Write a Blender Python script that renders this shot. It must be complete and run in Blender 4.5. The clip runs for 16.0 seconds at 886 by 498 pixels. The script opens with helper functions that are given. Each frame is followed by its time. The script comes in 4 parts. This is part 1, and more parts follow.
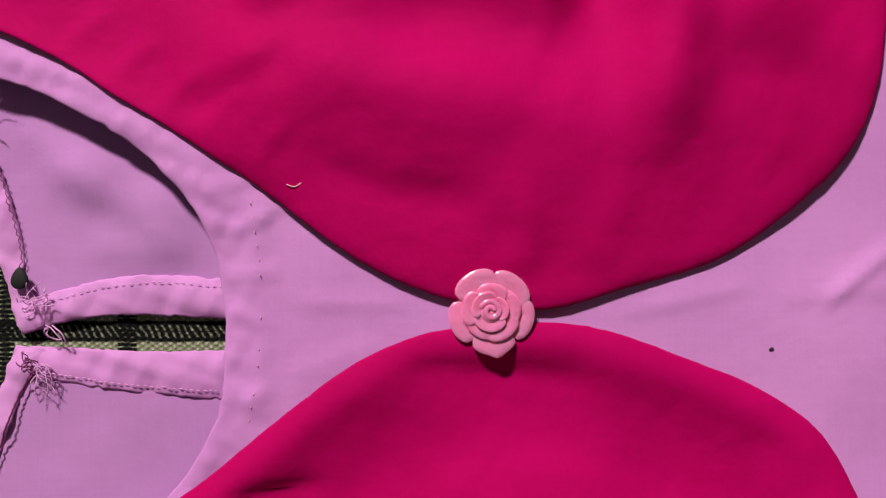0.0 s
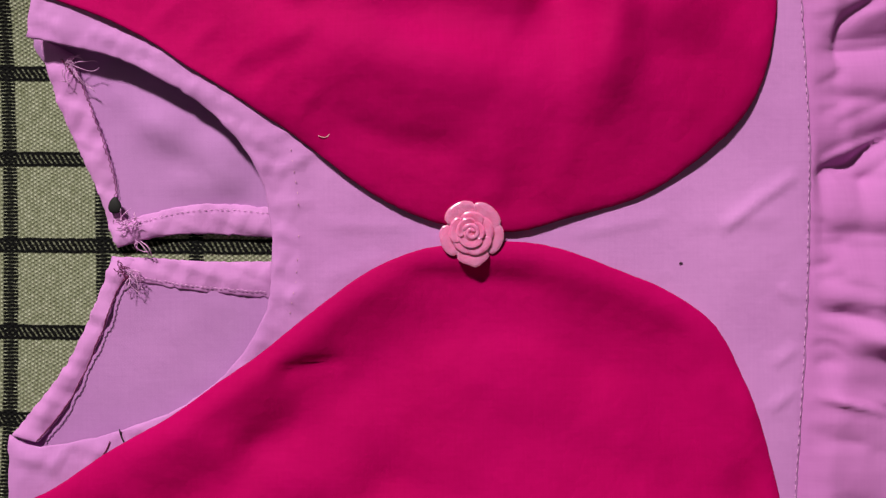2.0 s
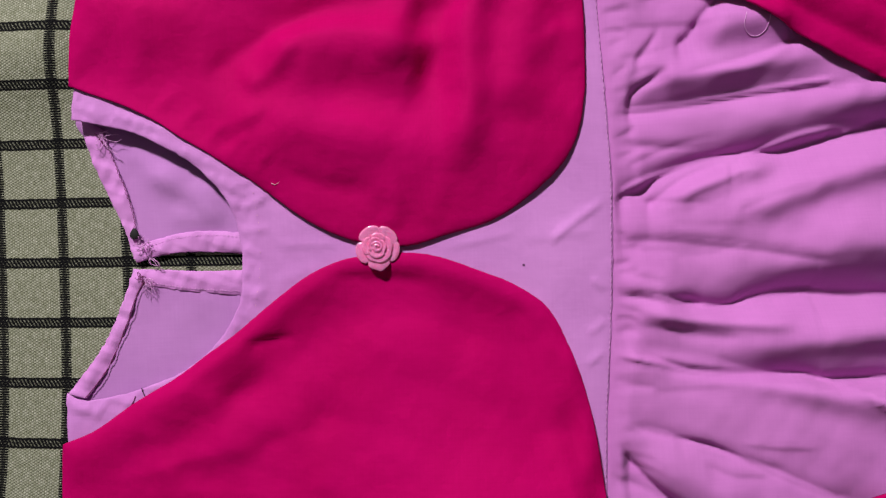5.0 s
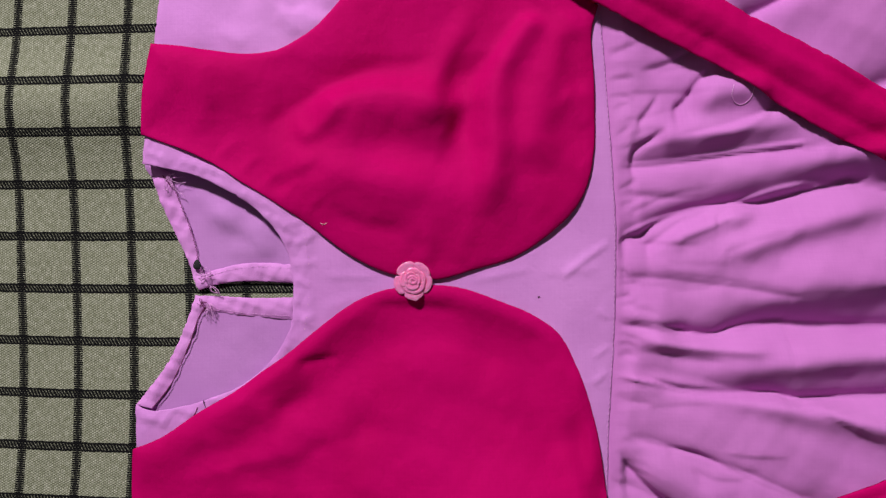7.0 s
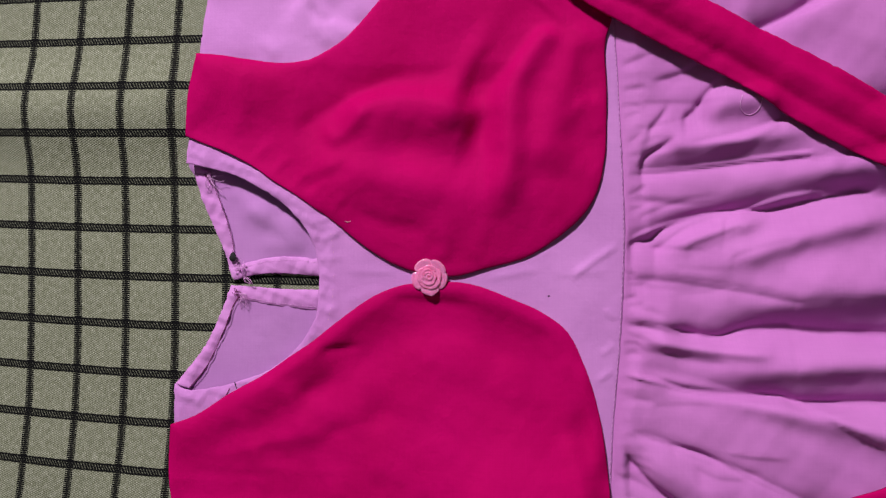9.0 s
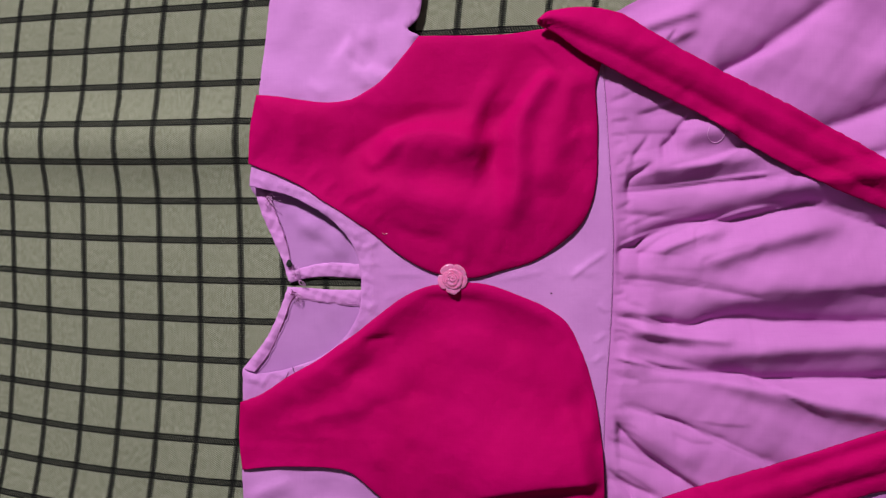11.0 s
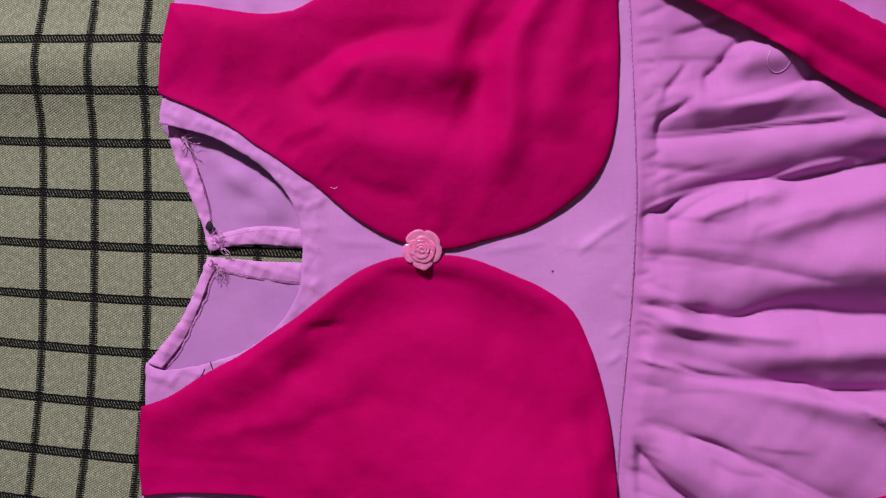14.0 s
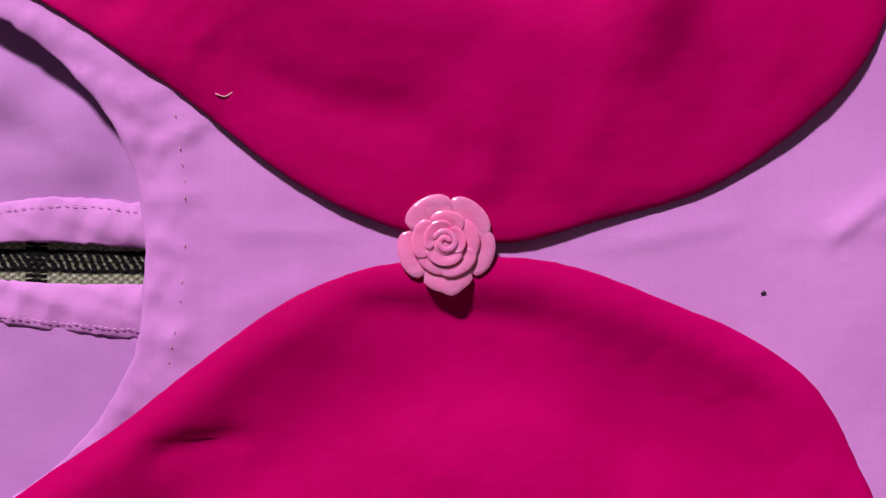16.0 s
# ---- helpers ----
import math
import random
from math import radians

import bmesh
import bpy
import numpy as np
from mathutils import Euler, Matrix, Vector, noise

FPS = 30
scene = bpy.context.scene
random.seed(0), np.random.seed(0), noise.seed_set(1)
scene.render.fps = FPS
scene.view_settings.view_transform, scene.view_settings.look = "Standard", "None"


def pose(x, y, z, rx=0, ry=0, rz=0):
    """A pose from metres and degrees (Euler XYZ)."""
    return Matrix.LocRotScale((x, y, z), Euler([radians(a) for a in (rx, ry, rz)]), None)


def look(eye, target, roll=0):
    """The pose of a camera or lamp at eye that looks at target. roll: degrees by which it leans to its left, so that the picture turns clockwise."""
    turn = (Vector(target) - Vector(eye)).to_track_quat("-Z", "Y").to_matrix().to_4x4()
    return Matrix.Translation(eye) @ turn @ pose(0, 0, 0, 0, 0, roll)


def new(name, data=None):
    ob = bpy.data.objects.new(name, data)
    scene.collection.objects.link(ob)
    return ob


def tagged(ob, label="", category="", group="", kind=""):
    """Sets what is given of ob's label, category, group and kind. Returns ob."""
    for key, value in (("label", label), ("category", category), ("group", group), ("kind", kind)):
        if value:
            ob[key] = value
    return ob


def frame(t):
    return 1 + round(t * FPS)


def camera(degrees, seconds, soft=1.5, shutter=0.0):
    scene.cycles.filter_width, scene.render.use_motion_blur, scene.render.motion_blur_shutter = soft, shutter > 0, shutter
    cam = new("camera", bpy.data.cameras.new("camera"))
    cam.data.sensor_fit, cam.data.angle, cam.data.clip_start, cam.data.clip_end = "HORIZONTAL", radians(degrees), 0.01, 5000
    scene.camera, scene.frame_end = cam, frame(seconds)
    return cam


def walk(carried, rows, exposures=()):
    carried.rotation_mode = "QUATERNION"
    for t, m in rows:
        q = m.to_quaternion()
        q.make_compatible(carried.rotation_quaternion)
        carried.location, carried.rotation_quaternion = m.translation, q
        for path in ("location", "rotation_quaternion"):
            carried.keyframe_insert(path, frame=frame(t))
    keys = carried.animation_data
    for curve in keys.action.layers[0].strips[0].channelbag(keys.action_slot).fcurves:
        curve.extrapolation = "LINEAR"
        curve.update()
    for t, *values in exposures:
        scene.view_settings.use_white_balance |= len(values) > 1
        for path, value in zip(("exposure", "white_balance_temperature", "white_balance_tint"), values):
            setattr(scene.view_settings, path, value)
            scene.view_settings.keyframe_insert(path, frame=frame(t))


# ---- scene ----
cam = camera(56.0, 16.0, soft=1.3)
# seconds, eye in metres, turn in degrees
PATH = [
    (0, -0.00623, 0.00129, 0.18769, 3.758, 1.070, -1.191),
    (0.5, -0.00653, -0.00621, 0.20358, 3.487, 1.969, -0.941),
    (1, -0.00959, -0.00301, 0.21625, 0.926, 1.181, -0.823),
    (1.5, -0.00641, -0.00503, 0.22856, 1.135, 1.022, -0.950),
    (2, -0.00316, -0.00673, 0.24678, 0.409, 1.054, -0.621),
    (2.5, 0.00172, -0.01069, 0.26548, 0.019, 1.475, -0.931),
    (3, 0.00567, -0.01017, 0.28703, -0.310, 1.229, -1.247),
    (3.5, 0.01441, -0.02038, 0.30442, -0.251, 1.665, -0.787),
    (4, 0.03205, -0.01308, 0.32793, -1.319, 3.592, -1.879),
    (4.5, 0.04375, -0.00535, 0.34244, -0.438, 3.297, -2.160),
    (6.8, 0.02340, 0.01557, 0.39926, 0.162, 0.087, -1.067),
    (7, 0.02076, 0.01973, 0.40515, -0.829, 0.783, -1.225),
    (7.5, 0.02523, 0.00449, 0.39312, 1.063, 2.115, 0.588),
    (8, 0.03355, 0.02261, 0.39690, -1.227, 3.170, 0.844),
    (8.5, 0.04078, 0.01848, 0.40958, -0.733, 4.708, 1.224),
    (9, 0.05004, 0.01647, 0.42753, -0.385, 5.823, 0.175),
    (9.5, 0.05656, 0.02454, 0.44678, -1.371, 6.408, -0.624),
    (10, 0.05215, 0.03333, 0.47652, -2.017, 6.225, -0.628),
    (12.3, 0.07331, 0.02379, 0.52795, -1.283, 8.218, -0.183),
    (12.5, 0.07769, 0.01944, 0.51869, -1.240, 8.437, 0.013),
    (13, 0.07424, 0.01035, 0.49332, -0.713, 7.824, 0.294),
    (13.5, 0.06333, 0.00529, 0.45147, -0.695, 6.776, 0.575),
    (14, 0.05261, 0.00873, 0.39087, -1.267, 6.363, 0.724),
    (14.5, 0.02270, -0.00584, 0.32977, -0.740, 2.448, 1.817),
    (15, 0.01169, -0.00656, 0.26798, 0.523, 2.296, 0.884),
    (15.5, 0.00684, -0.00694, 0.20945, 0.263, 0.422, 0.901),
    (16, 0.00198, -0.00900, 0.16517, 2.744, 0.706, -0.018),
]
EXPOSURES = [(0, -0.2, 7000, 12), (2, -0.2, 6900, 12), (3.5, -0.2, 6500, 17), (7, -0.26, 6300, 22), (12.5, -0.3, 6200, 22), (14.5, -0.28, 6350, 29), (15.5, -0.26, 6400, 34), (16, -0.18, 6400, 35)]
LAMP_WATTS = 113.0
walk(cam, [(t, pose(*p)) for t, *p in PATH], EXPOSURES)

# ---- light: one wall-mounted key lamp, assumed and unseen, in a closed room ----
world = bpy.data.worlds.new("room_air")
world.use_nodes = True
world.node_tree.nodes["Background"].inputs["Color"].default_value = (0.9, 0.95, 1.0, 1)
world.node_tree.nodes["Background"].inputs["Strength"].default_value = 0.04
scene.world = world
ASSUMED_LAMP = (-0.75, 1.92, 1.75)
lamp_data = bpy.data.lights.new("assumed_lamp_glow", "AREA")
lamp_data.shape, lamp_data.size, lamp_data.size_y, lamp_data.energy = "RECTANGLE", 0.34, 0.20, LAMP_WATTS
lamp_data.color = (1.0, 0.97, 0.96)
lamp = new("assumed_lamp_glow", lamp_data)
lamp.matrix_world = look(ASSUMED_LAMP, (0.0, 0.0, 0.0))


# ---- materials ----
class Nodes:
    """A small writer of node trees."""

    def __init__(self, name):
        self.m = bpy.data.materials.new(name)
        self.m.use_nodes = True
        self.t = self.m.node_tree
        self.b = self.t.nodes["Principled BSDF"]

    def put(self, socket, value):
        if isinstance(value, bpy.types.NodeSocket):
            self.t.links.new(value, socket)
        elif isinstance(value, tuple) and len(value) == 3 and socket.type == "RGBA":
            socket.default_value = (*value, 1)
        else:
            socket.default_value = value

    def node(self, kind, out=0, props=(), **ins):
        n = self.t.nodes.new(kind)
        for key, value in props:
            setattr(n, key, value)
        for key, value in ins.items():
            self.put(n.inputs[int(key[1:])] if key[0] == "i" and key[1:].isdigit() else n.inputs[key.replace("_", " ")], value)
        return n.outputs[out]

    def math(self, op, a, b=0.0, c=0.0):
        return self.node("ShaderNodeMath", props=(("operation", op),), i0=a, i1=b, i2=c)

    def mix(self, f, a, b):
        n = self.t.nodes.new("ShaderNodeMix")
        n.data_type = "RGBA"
        self.put(n.inputs[0], f), self.put(n.inputs[6], a), self.put(n.inputs[7], b)
        return n.outputs[2]

    def step(self, x, lo, hi):
        return self.node("ShaderNodeMapRange", props=(("interpolation_type", "SMOOTHSTEP"),), i0=x, i1=lo, i2=hi, i3=0.0, i4=1.0)

    def noise(self, scale, detail=3.0, vec=None, out=0):
        n = self.t.nodes.new("ShaderNodeTexNoise")
        n.inputs["Scale"].default_value, n.inputs["Detail"].default_value = scale, detail
        self.t.links.new(vec or self.coords(), n.inputs["Vector"])
        return n.outputs[out]

    def coords(self, which="Object"):
        return self.node("ShaderNodeTexCoord", out={"Object": 3, "UV": 2}[which])

    def bump(self, height, dist, strength=1.0, normal=None):
        n = self.t.nodes.new("ShaderNodeBump")
        n.inputs["Strength"].default_value, n.inputs["Distance"].default_value = strength, dist
        self.t.links.new(height, n.inputs["Height"])
        if normal:
            self.t.links.new(normal, n.inputs["Normal"])
        return n.outputs[0]

    def done(self, **ins):
        for key, value in ins.items():
            self.put(self.b.inputs[key.replace("_", " ")], value)
        return self.m


def cotton(name, base, pale, pitch=0.00042, wrinkle=0.0006, gloss=0.0, rough=0.75, sheen=0.15):
    """Plain-woven cotton: fine threads both ways, faint slubs, soft creases, uneven dye."""
    n = Nodes(name)
    co = n.coords()
    sep = n.t.nodes.new("ShaderNodeSeparateXYZ")
    wob = n.noise(90.0, 2.0, co)
    n.t.links.new(co, sep.inputs[0])
    u = n.math("MULTIPLY_ADD", sep.outputs[0], 2 * math.pi / pitch, n.math("MULTIPLY", wob, 7.0))
    v = n.math("MULTIPLY_ADD", sep.outputs[1], 2 * math.pi / pitch, n.math("MULTIPLY", wob, 7.0))
    threads = n.math("MULTIPLY", n.math("SINE", u), n.math("SINE", v))
    stretch = n.t.nodes.new("ShaderNodeMapping")
    stretch.inputs["Scale"].default_value = (60, 1400, 1)
    n.t.links.new(co, stretch.inputs[0])
    slub = n.noise(1.0, 2.0, stretch.outputs[0])
    stretch_b = n.t.nodes.new("ShaderNodeMapping")
    stretch_b.inputs["Scale"].default_value = (1400, 60, 1)
    n.t.links.new(co, stretch_b.inputs[0])
    slub_b = n.noise(1.0, 2.0, stretch_b.outputs[0])
    slubs = n.math("ADD", slub, slub_b)
    dye = n.noise(22.0, 4.0, co)
    f = n.math("ADD", n.math("MULTIPLY", n.math("SUBTRACT", dye, 0.5), 0.9), n.math("MULTIPLY", n.math("SUBTRACT", slubs, 1.0), 0.25))
    f = n.math("ADD", f, n.math("MULTIPLY", threads, 0.05))
    colour = n.mix(n.step(f, -0.6, 0.6), base, pale)
    b1 = n.bump(n.noise(55.0, 4.0, co), wrinkle, 1.0)
    b2 = n.bump(n.math("MULTIPLY_ADD", slubs, 0.6, n.math("MULTIPLY", threads, 0.5)), 0.00006, 0.4, b1)
    return n.done(Base_Color=colour, Roughness=rough, Normal=b2, Sheen_Weight=sheen, Sheen_Roughness=0.4, Specular_IOR_Level=gloss)


LILAC = cotton("lilac_cotton", (0.50, 0.186, 0.495), (0.64, 0.268, 0.62), wrinkle=0.0008, gloss=0.12)
# The back takes a darker, greyer lilac than the front.
LILAC_BACK = cotton("lilac_back_duller", (0.43, 0.175, 0.45), (0.54, 0.245, 0.55), wrinkle=0.0007, gloss=0.05)
# Bodice lilac darkened for the skirt: fold shade put into the colour.
LILAC_FOLD_SHADED = cotton("lilac_fold_shaded_cotton", (0.465, 0.140, 0.425), (0.59, 0.208, 0.535), wrinkle=0.0005, gloss=0.12)
LILAC_HEM = cotton("lilac_hem_cotton", (0.55, 0.20, 0.53), (0.68, 0.30, 0.65), gloss=0.12)
MAGENTA = cotton("magenta_cotton", (0.385, 0.0006, 0.075), (0.50, 0.0012, 0.117), wrinkle=0.0012, gloss=0.03, rough=0.7, sheen=0.0)


def thread_material(name, a, b):
    n = Nodes(name)
    return n.done(Base_Color=n.mix(n.noise(900.0, 2.0), a, b), Roughness=0.8)


THREAD_PINK = thread_material("pink_thread", (0.62, 0.27, 0.57), (0.78, 0.42, 0.72))
THREAD_PLUM = thread_material("plum_thread", (0.10, 0.012, 0.06), (0.24, 0.03, 0.13))
THREAD_DARK = thread_material("dark_thread", (0.02, 0.008, 0.015), (0.05, 0.02, 0.04))
BLACK = thread_material("near_black", (0.003, 0.003, 0.003), (0.006, 0.006, 0.006))
THREAD_PALE = thread_material("pale_thread", (0.70, 0.35, 0.42), (0.80, 0.48, 0.52))


def resin_material():
    n = Nodes("pink_resin")
    c = n.mix(n.noise(260.0, 3.0), (1.0, 0.165, 0.375), (1.0, 0.275, 0.51))
    dimples = n.bump(n.noise(420.0, 2.0), 0.0007, 0.45)
    return n.done(Base_Color=c, Roughness=0.12, Normal=dimples, Specular_IOR_Level=0.6,
                  Subsurface_Weight=0.6, Subsurface_Radius=(1.0, 0.45, 0.55), Subsurface_Scale=0.002, Coat_Weight=1.0, Coat_Roughness=0.08)


RESIN = resin_material()


def check_material():
    """Coarse cream cotton with black chain-stitched stripes both ways. UV is in stripes: one check is one unit."""
    n = Nodes("checked_weave")
    uv = n.coords("UV")
    sep = n.t.nodes.new("ShaderNodeSeparateXYZ")
    n.t.links.new(uv, sep.inputs[0])
    wob = n.noise(9.0, 3.0, uv)
    wob2 = n.noise(60.0, 2.0, uv)
    jig = n.math("MULTIPLY", n.math("SUBTRACT", wob, 0.5), 0.035)
    jig2 = n.math("MULTIPLY", n.math("SUBTRACT", wob2, 0.5), 0.02)
    u = n.math("ADD", sep.outputs[0], jig)
    v = n.math("ADD", sep.outputs[1], n.math("ADD", jig, jig2))
    du = n.math("ABSOLUTE", n.math("SUBTRACT", n.math("FRACT", n.math("ADD", u, 0.5)), 0.5))
    dv = n.math("ABSOLUTE", n.math("SUBTRACT", n.math("FRACT", n.math("ADD", v, 0.5)), 0.5))
    N = 27.0
    # yarns: N to the check along u, 1.3 N along v
    au = n.math("MULTIPLY", u, 2 * math.pi * N * 0.5)
    av = n.math("MULTIPLY", v, 2 * math.pi * N * 0.75)
    su, sv = n.math("SINE", au), n.math("SINE", av)
    basket = n.math("MULTIPLY", su, sv)
    ribs = n.math("ABSOLUTE", su)
    # stripe running along u (black chain with pale stitches down its middle)
    hband = n.math("SUBTRACT", 1.0, n.step(dv, 0.080, 0.096))
    diag = n.math("SINE", n.math("ADD", n.math("MULTIPLY", u, 2 * math.pi * 17.0), n.math("MULTIPLY", n.math("SUBTRACT", n.math("FRACT", n.math("ADD", v, 0.5)), 0.5), 62.0)))
    pale_dot = n.math("MULTIPLY", n.step(diag, 0.15, 0.75), n.math("SUBTRACT", 1.0, n.step(n.math("ABSOLUTE", n.math("SUBTRACT", dv, 0.028)), 0.016, 0.030)))
    hblack = n.math("MULTIPLY", hband, n.math("SUBTRACT", 1.0, n.math("MULTIPLY", pale_dot, 0.55)))
    # stripe running along v (black floats over every other yarn)
    vband = n.math("SUBTRACT", 1.0, n.step(du, 0.070, 0.092))
    tick = n.step(n.math("SINE", n.math("MULTIPLY", v, 2 * math.pi * 24.0)), -0.95, -0.35)
    core = n.math("SUBTRACT", 1.0, n.step(du, 0.020, 0.045))
    vblack = n.math("MULTIPLY", vband, n.math("MAXIMUM", tick, n.math("MULTIPLY", core, 0.85)))
    black = n.math("MAXIMUM", hblack, vblack)
    slub = n.step(n.noise(9.0, 6.0, uv), 0.30, 0.70)
    fleck = n.noise(75.0, 2.0, uv)
    cream = n.mix(slub, (0.345, 0.375, 0.262), (0.53, 0.555, 0.42))
    cream = n.mix(n.step(fleck, 0.56, 0.74), cream, (0.58, 0.58, 0.46))
    pull = n.t.nodes.new("ShaderNodeMapping")
    pull.inputs["Scale"].default_value = (46, 7, 1)
    n.t.links.new(uv, pull.inputs[0])
    streak = n.noise(1.0, 3.0, pull.outputs[0])
    cream = n.mix(n.math("MULTIPLY", n.step(streak, 0.38, 0.64), 0.75), cream, (0.24, 0.26, 0.165))
    neps = n.noise(30.0, 1.0, uv)
    cream = n.mix(n.step(neps, 0.68, 0.74), cream, (0.62, 0.62, 0.50))
    weave = n.math("MULTIPLY_ADD", basket, 0.5, 0.5)
    # Shade in the gaps between yarns is painted into the cream.
    cream = n.mix(n.math("MULTIPLY", n.math("SUBTRACT", 1.0, n.math("MULTIPLY", weave, n.math("MULTIPLY_ADD", ribs, 0.5, 0.5))), 0.8), cream, (0.10, 0.105, 0.055))
    colour = n.mix(black, cream, n.mix(fleck, (0.003, 0.003, 0.003), (0.011, 0.011, 0.012)))
    height = n.math("ADD", n.math("MULTIPLY", weave, 0.55), n.math("ADD", n.math("MULTIPLY", ribs, 0.25), n.math("MULTIPLY", black, 0.35)))
    return n.done(Base_Color=colour, Roughness=0.92, Normal=n.bump(height, 0.0005, 0.9), Specular_IOR_Level=0.04)


CHECK = check_material()


def plain(name, a, b, scale=6.0, rough=0.8):
    n = Nodes(name)
    return n.done(Base_Color=n.mix(n.noise(scale, 5.0), a, b), Roughness=rough, Normal=n.bump(n.noise(scale * 20, 3.0), 0.001, 0.3))


# Grey chosen for the fill light that the unseen walls throw back.
WALL = plain("unseen_room_grey", (0.17, 0.17, 0.166), (0.22, 0.22, 0.213))
FLOOR = plain("cement_floor", (0.22, 0.20, 0.18), (0.30, 0.28, 0.25), 9.0, 0.5)
WHITE_METAL = plain("white_enamel", (0.75, 0.75, 0.74), (0.80, 0.80, 0.79), 12.0, 0.4)
GLOW = bpy.data.materials.new("assumed_lamp_diffuser")
GLOW.use_nodes = True
GLOW.node_tree.nodes["Principled BSDF"].inputs["Emission Color"].default_value = (1.0, 0.97, 0.96, 1)
GLOW.node_tree.nodes["Principled BSDF"].inputs["Emission Strength"].default_value = 6.0


# ---- helpers of this scene ----
def part(name, bm, material, parent=None, label="", smooth=True):
    me = bpy.data.meshes.new(name)
    bm.normal_update()
    bm.to_mesh(me)
    bm.free()
    me.materials.append(material)
    if smooth:
        me.shade_smooth()
    ob = new(name, me)
    ob.parent = parent
    if label:
        ob["label"] = label
    return ob


def curve_through(pts, step=2.0):
    """A smooth open line through points in millimetres, resampled."""
    p = [np.array(q, float) for q in pts]
    if len(p) == 2:
        n = max(2, int(np.linalg.norm(p[1] - p[0]) / step))
        return [tuple(p[0] + (p[1] - p[0]) * k / n) for k in range(n + 1)]
    p = [2 * p[0] - p[1]] + p + [2 * p[-1] - p[-2]]
    out = []
    for a, b, c, d in zip(p, p[1:], p[2:], p[3:]):
        n = max(1, int(round(np.linalg.norm(c - b) / step)))
        for k in range(n):
            t = k / n
            out.append(tuple(0.5 * (2 * b + (c - a) * t + (2 * a - 5 * b + 4 * c - d) * t * t + (3 * b - a - 3 * c + d) * t ** 3)))
    out.append(tuple(p[-2]))
    return out


def outline(*runs, step=2.0):
    """A closed outline: each run is smooth, corners stand where runs meet."""
    out = []
    for run in runs:
        line = curve_through(run, step)
        if out and math.dist(out[-1], line[0]) < 0.5:
            line = line[1:]
        out += line
    if math.dist(out[0], out[-1]) < 0.5:
        out.pop()
    return np.array(out)


def inside(px, py, poly):
    hit = np.zeros(len(px), bool)
    x0, y0 = poly[-1]
    for x1, y1 in poly:
        if y0 != y1:
            hit ^= ((y0 > py) != (y1 > py)) & (px < (x1 - x0) * (py - y0) / (y1 - y0) + x0)
        x0, y0 = x1, y1
    return hit


def rim_distance(x, y, poly):
    d = np.full(len(x), 1e9)
    for a, b in zip(poly, np.roll(poly, -1, 0)):
        e = b - a
        t = np.clip(((x - a[0]) * e[0] + (y - a[1]) * e[1]) / max(e @ e, 1e-9), 0, 1)
        d = np.minimum(d, np.hypot(x - a[0] - t * e[0], y - a[1] - t * e[1]))
    return d


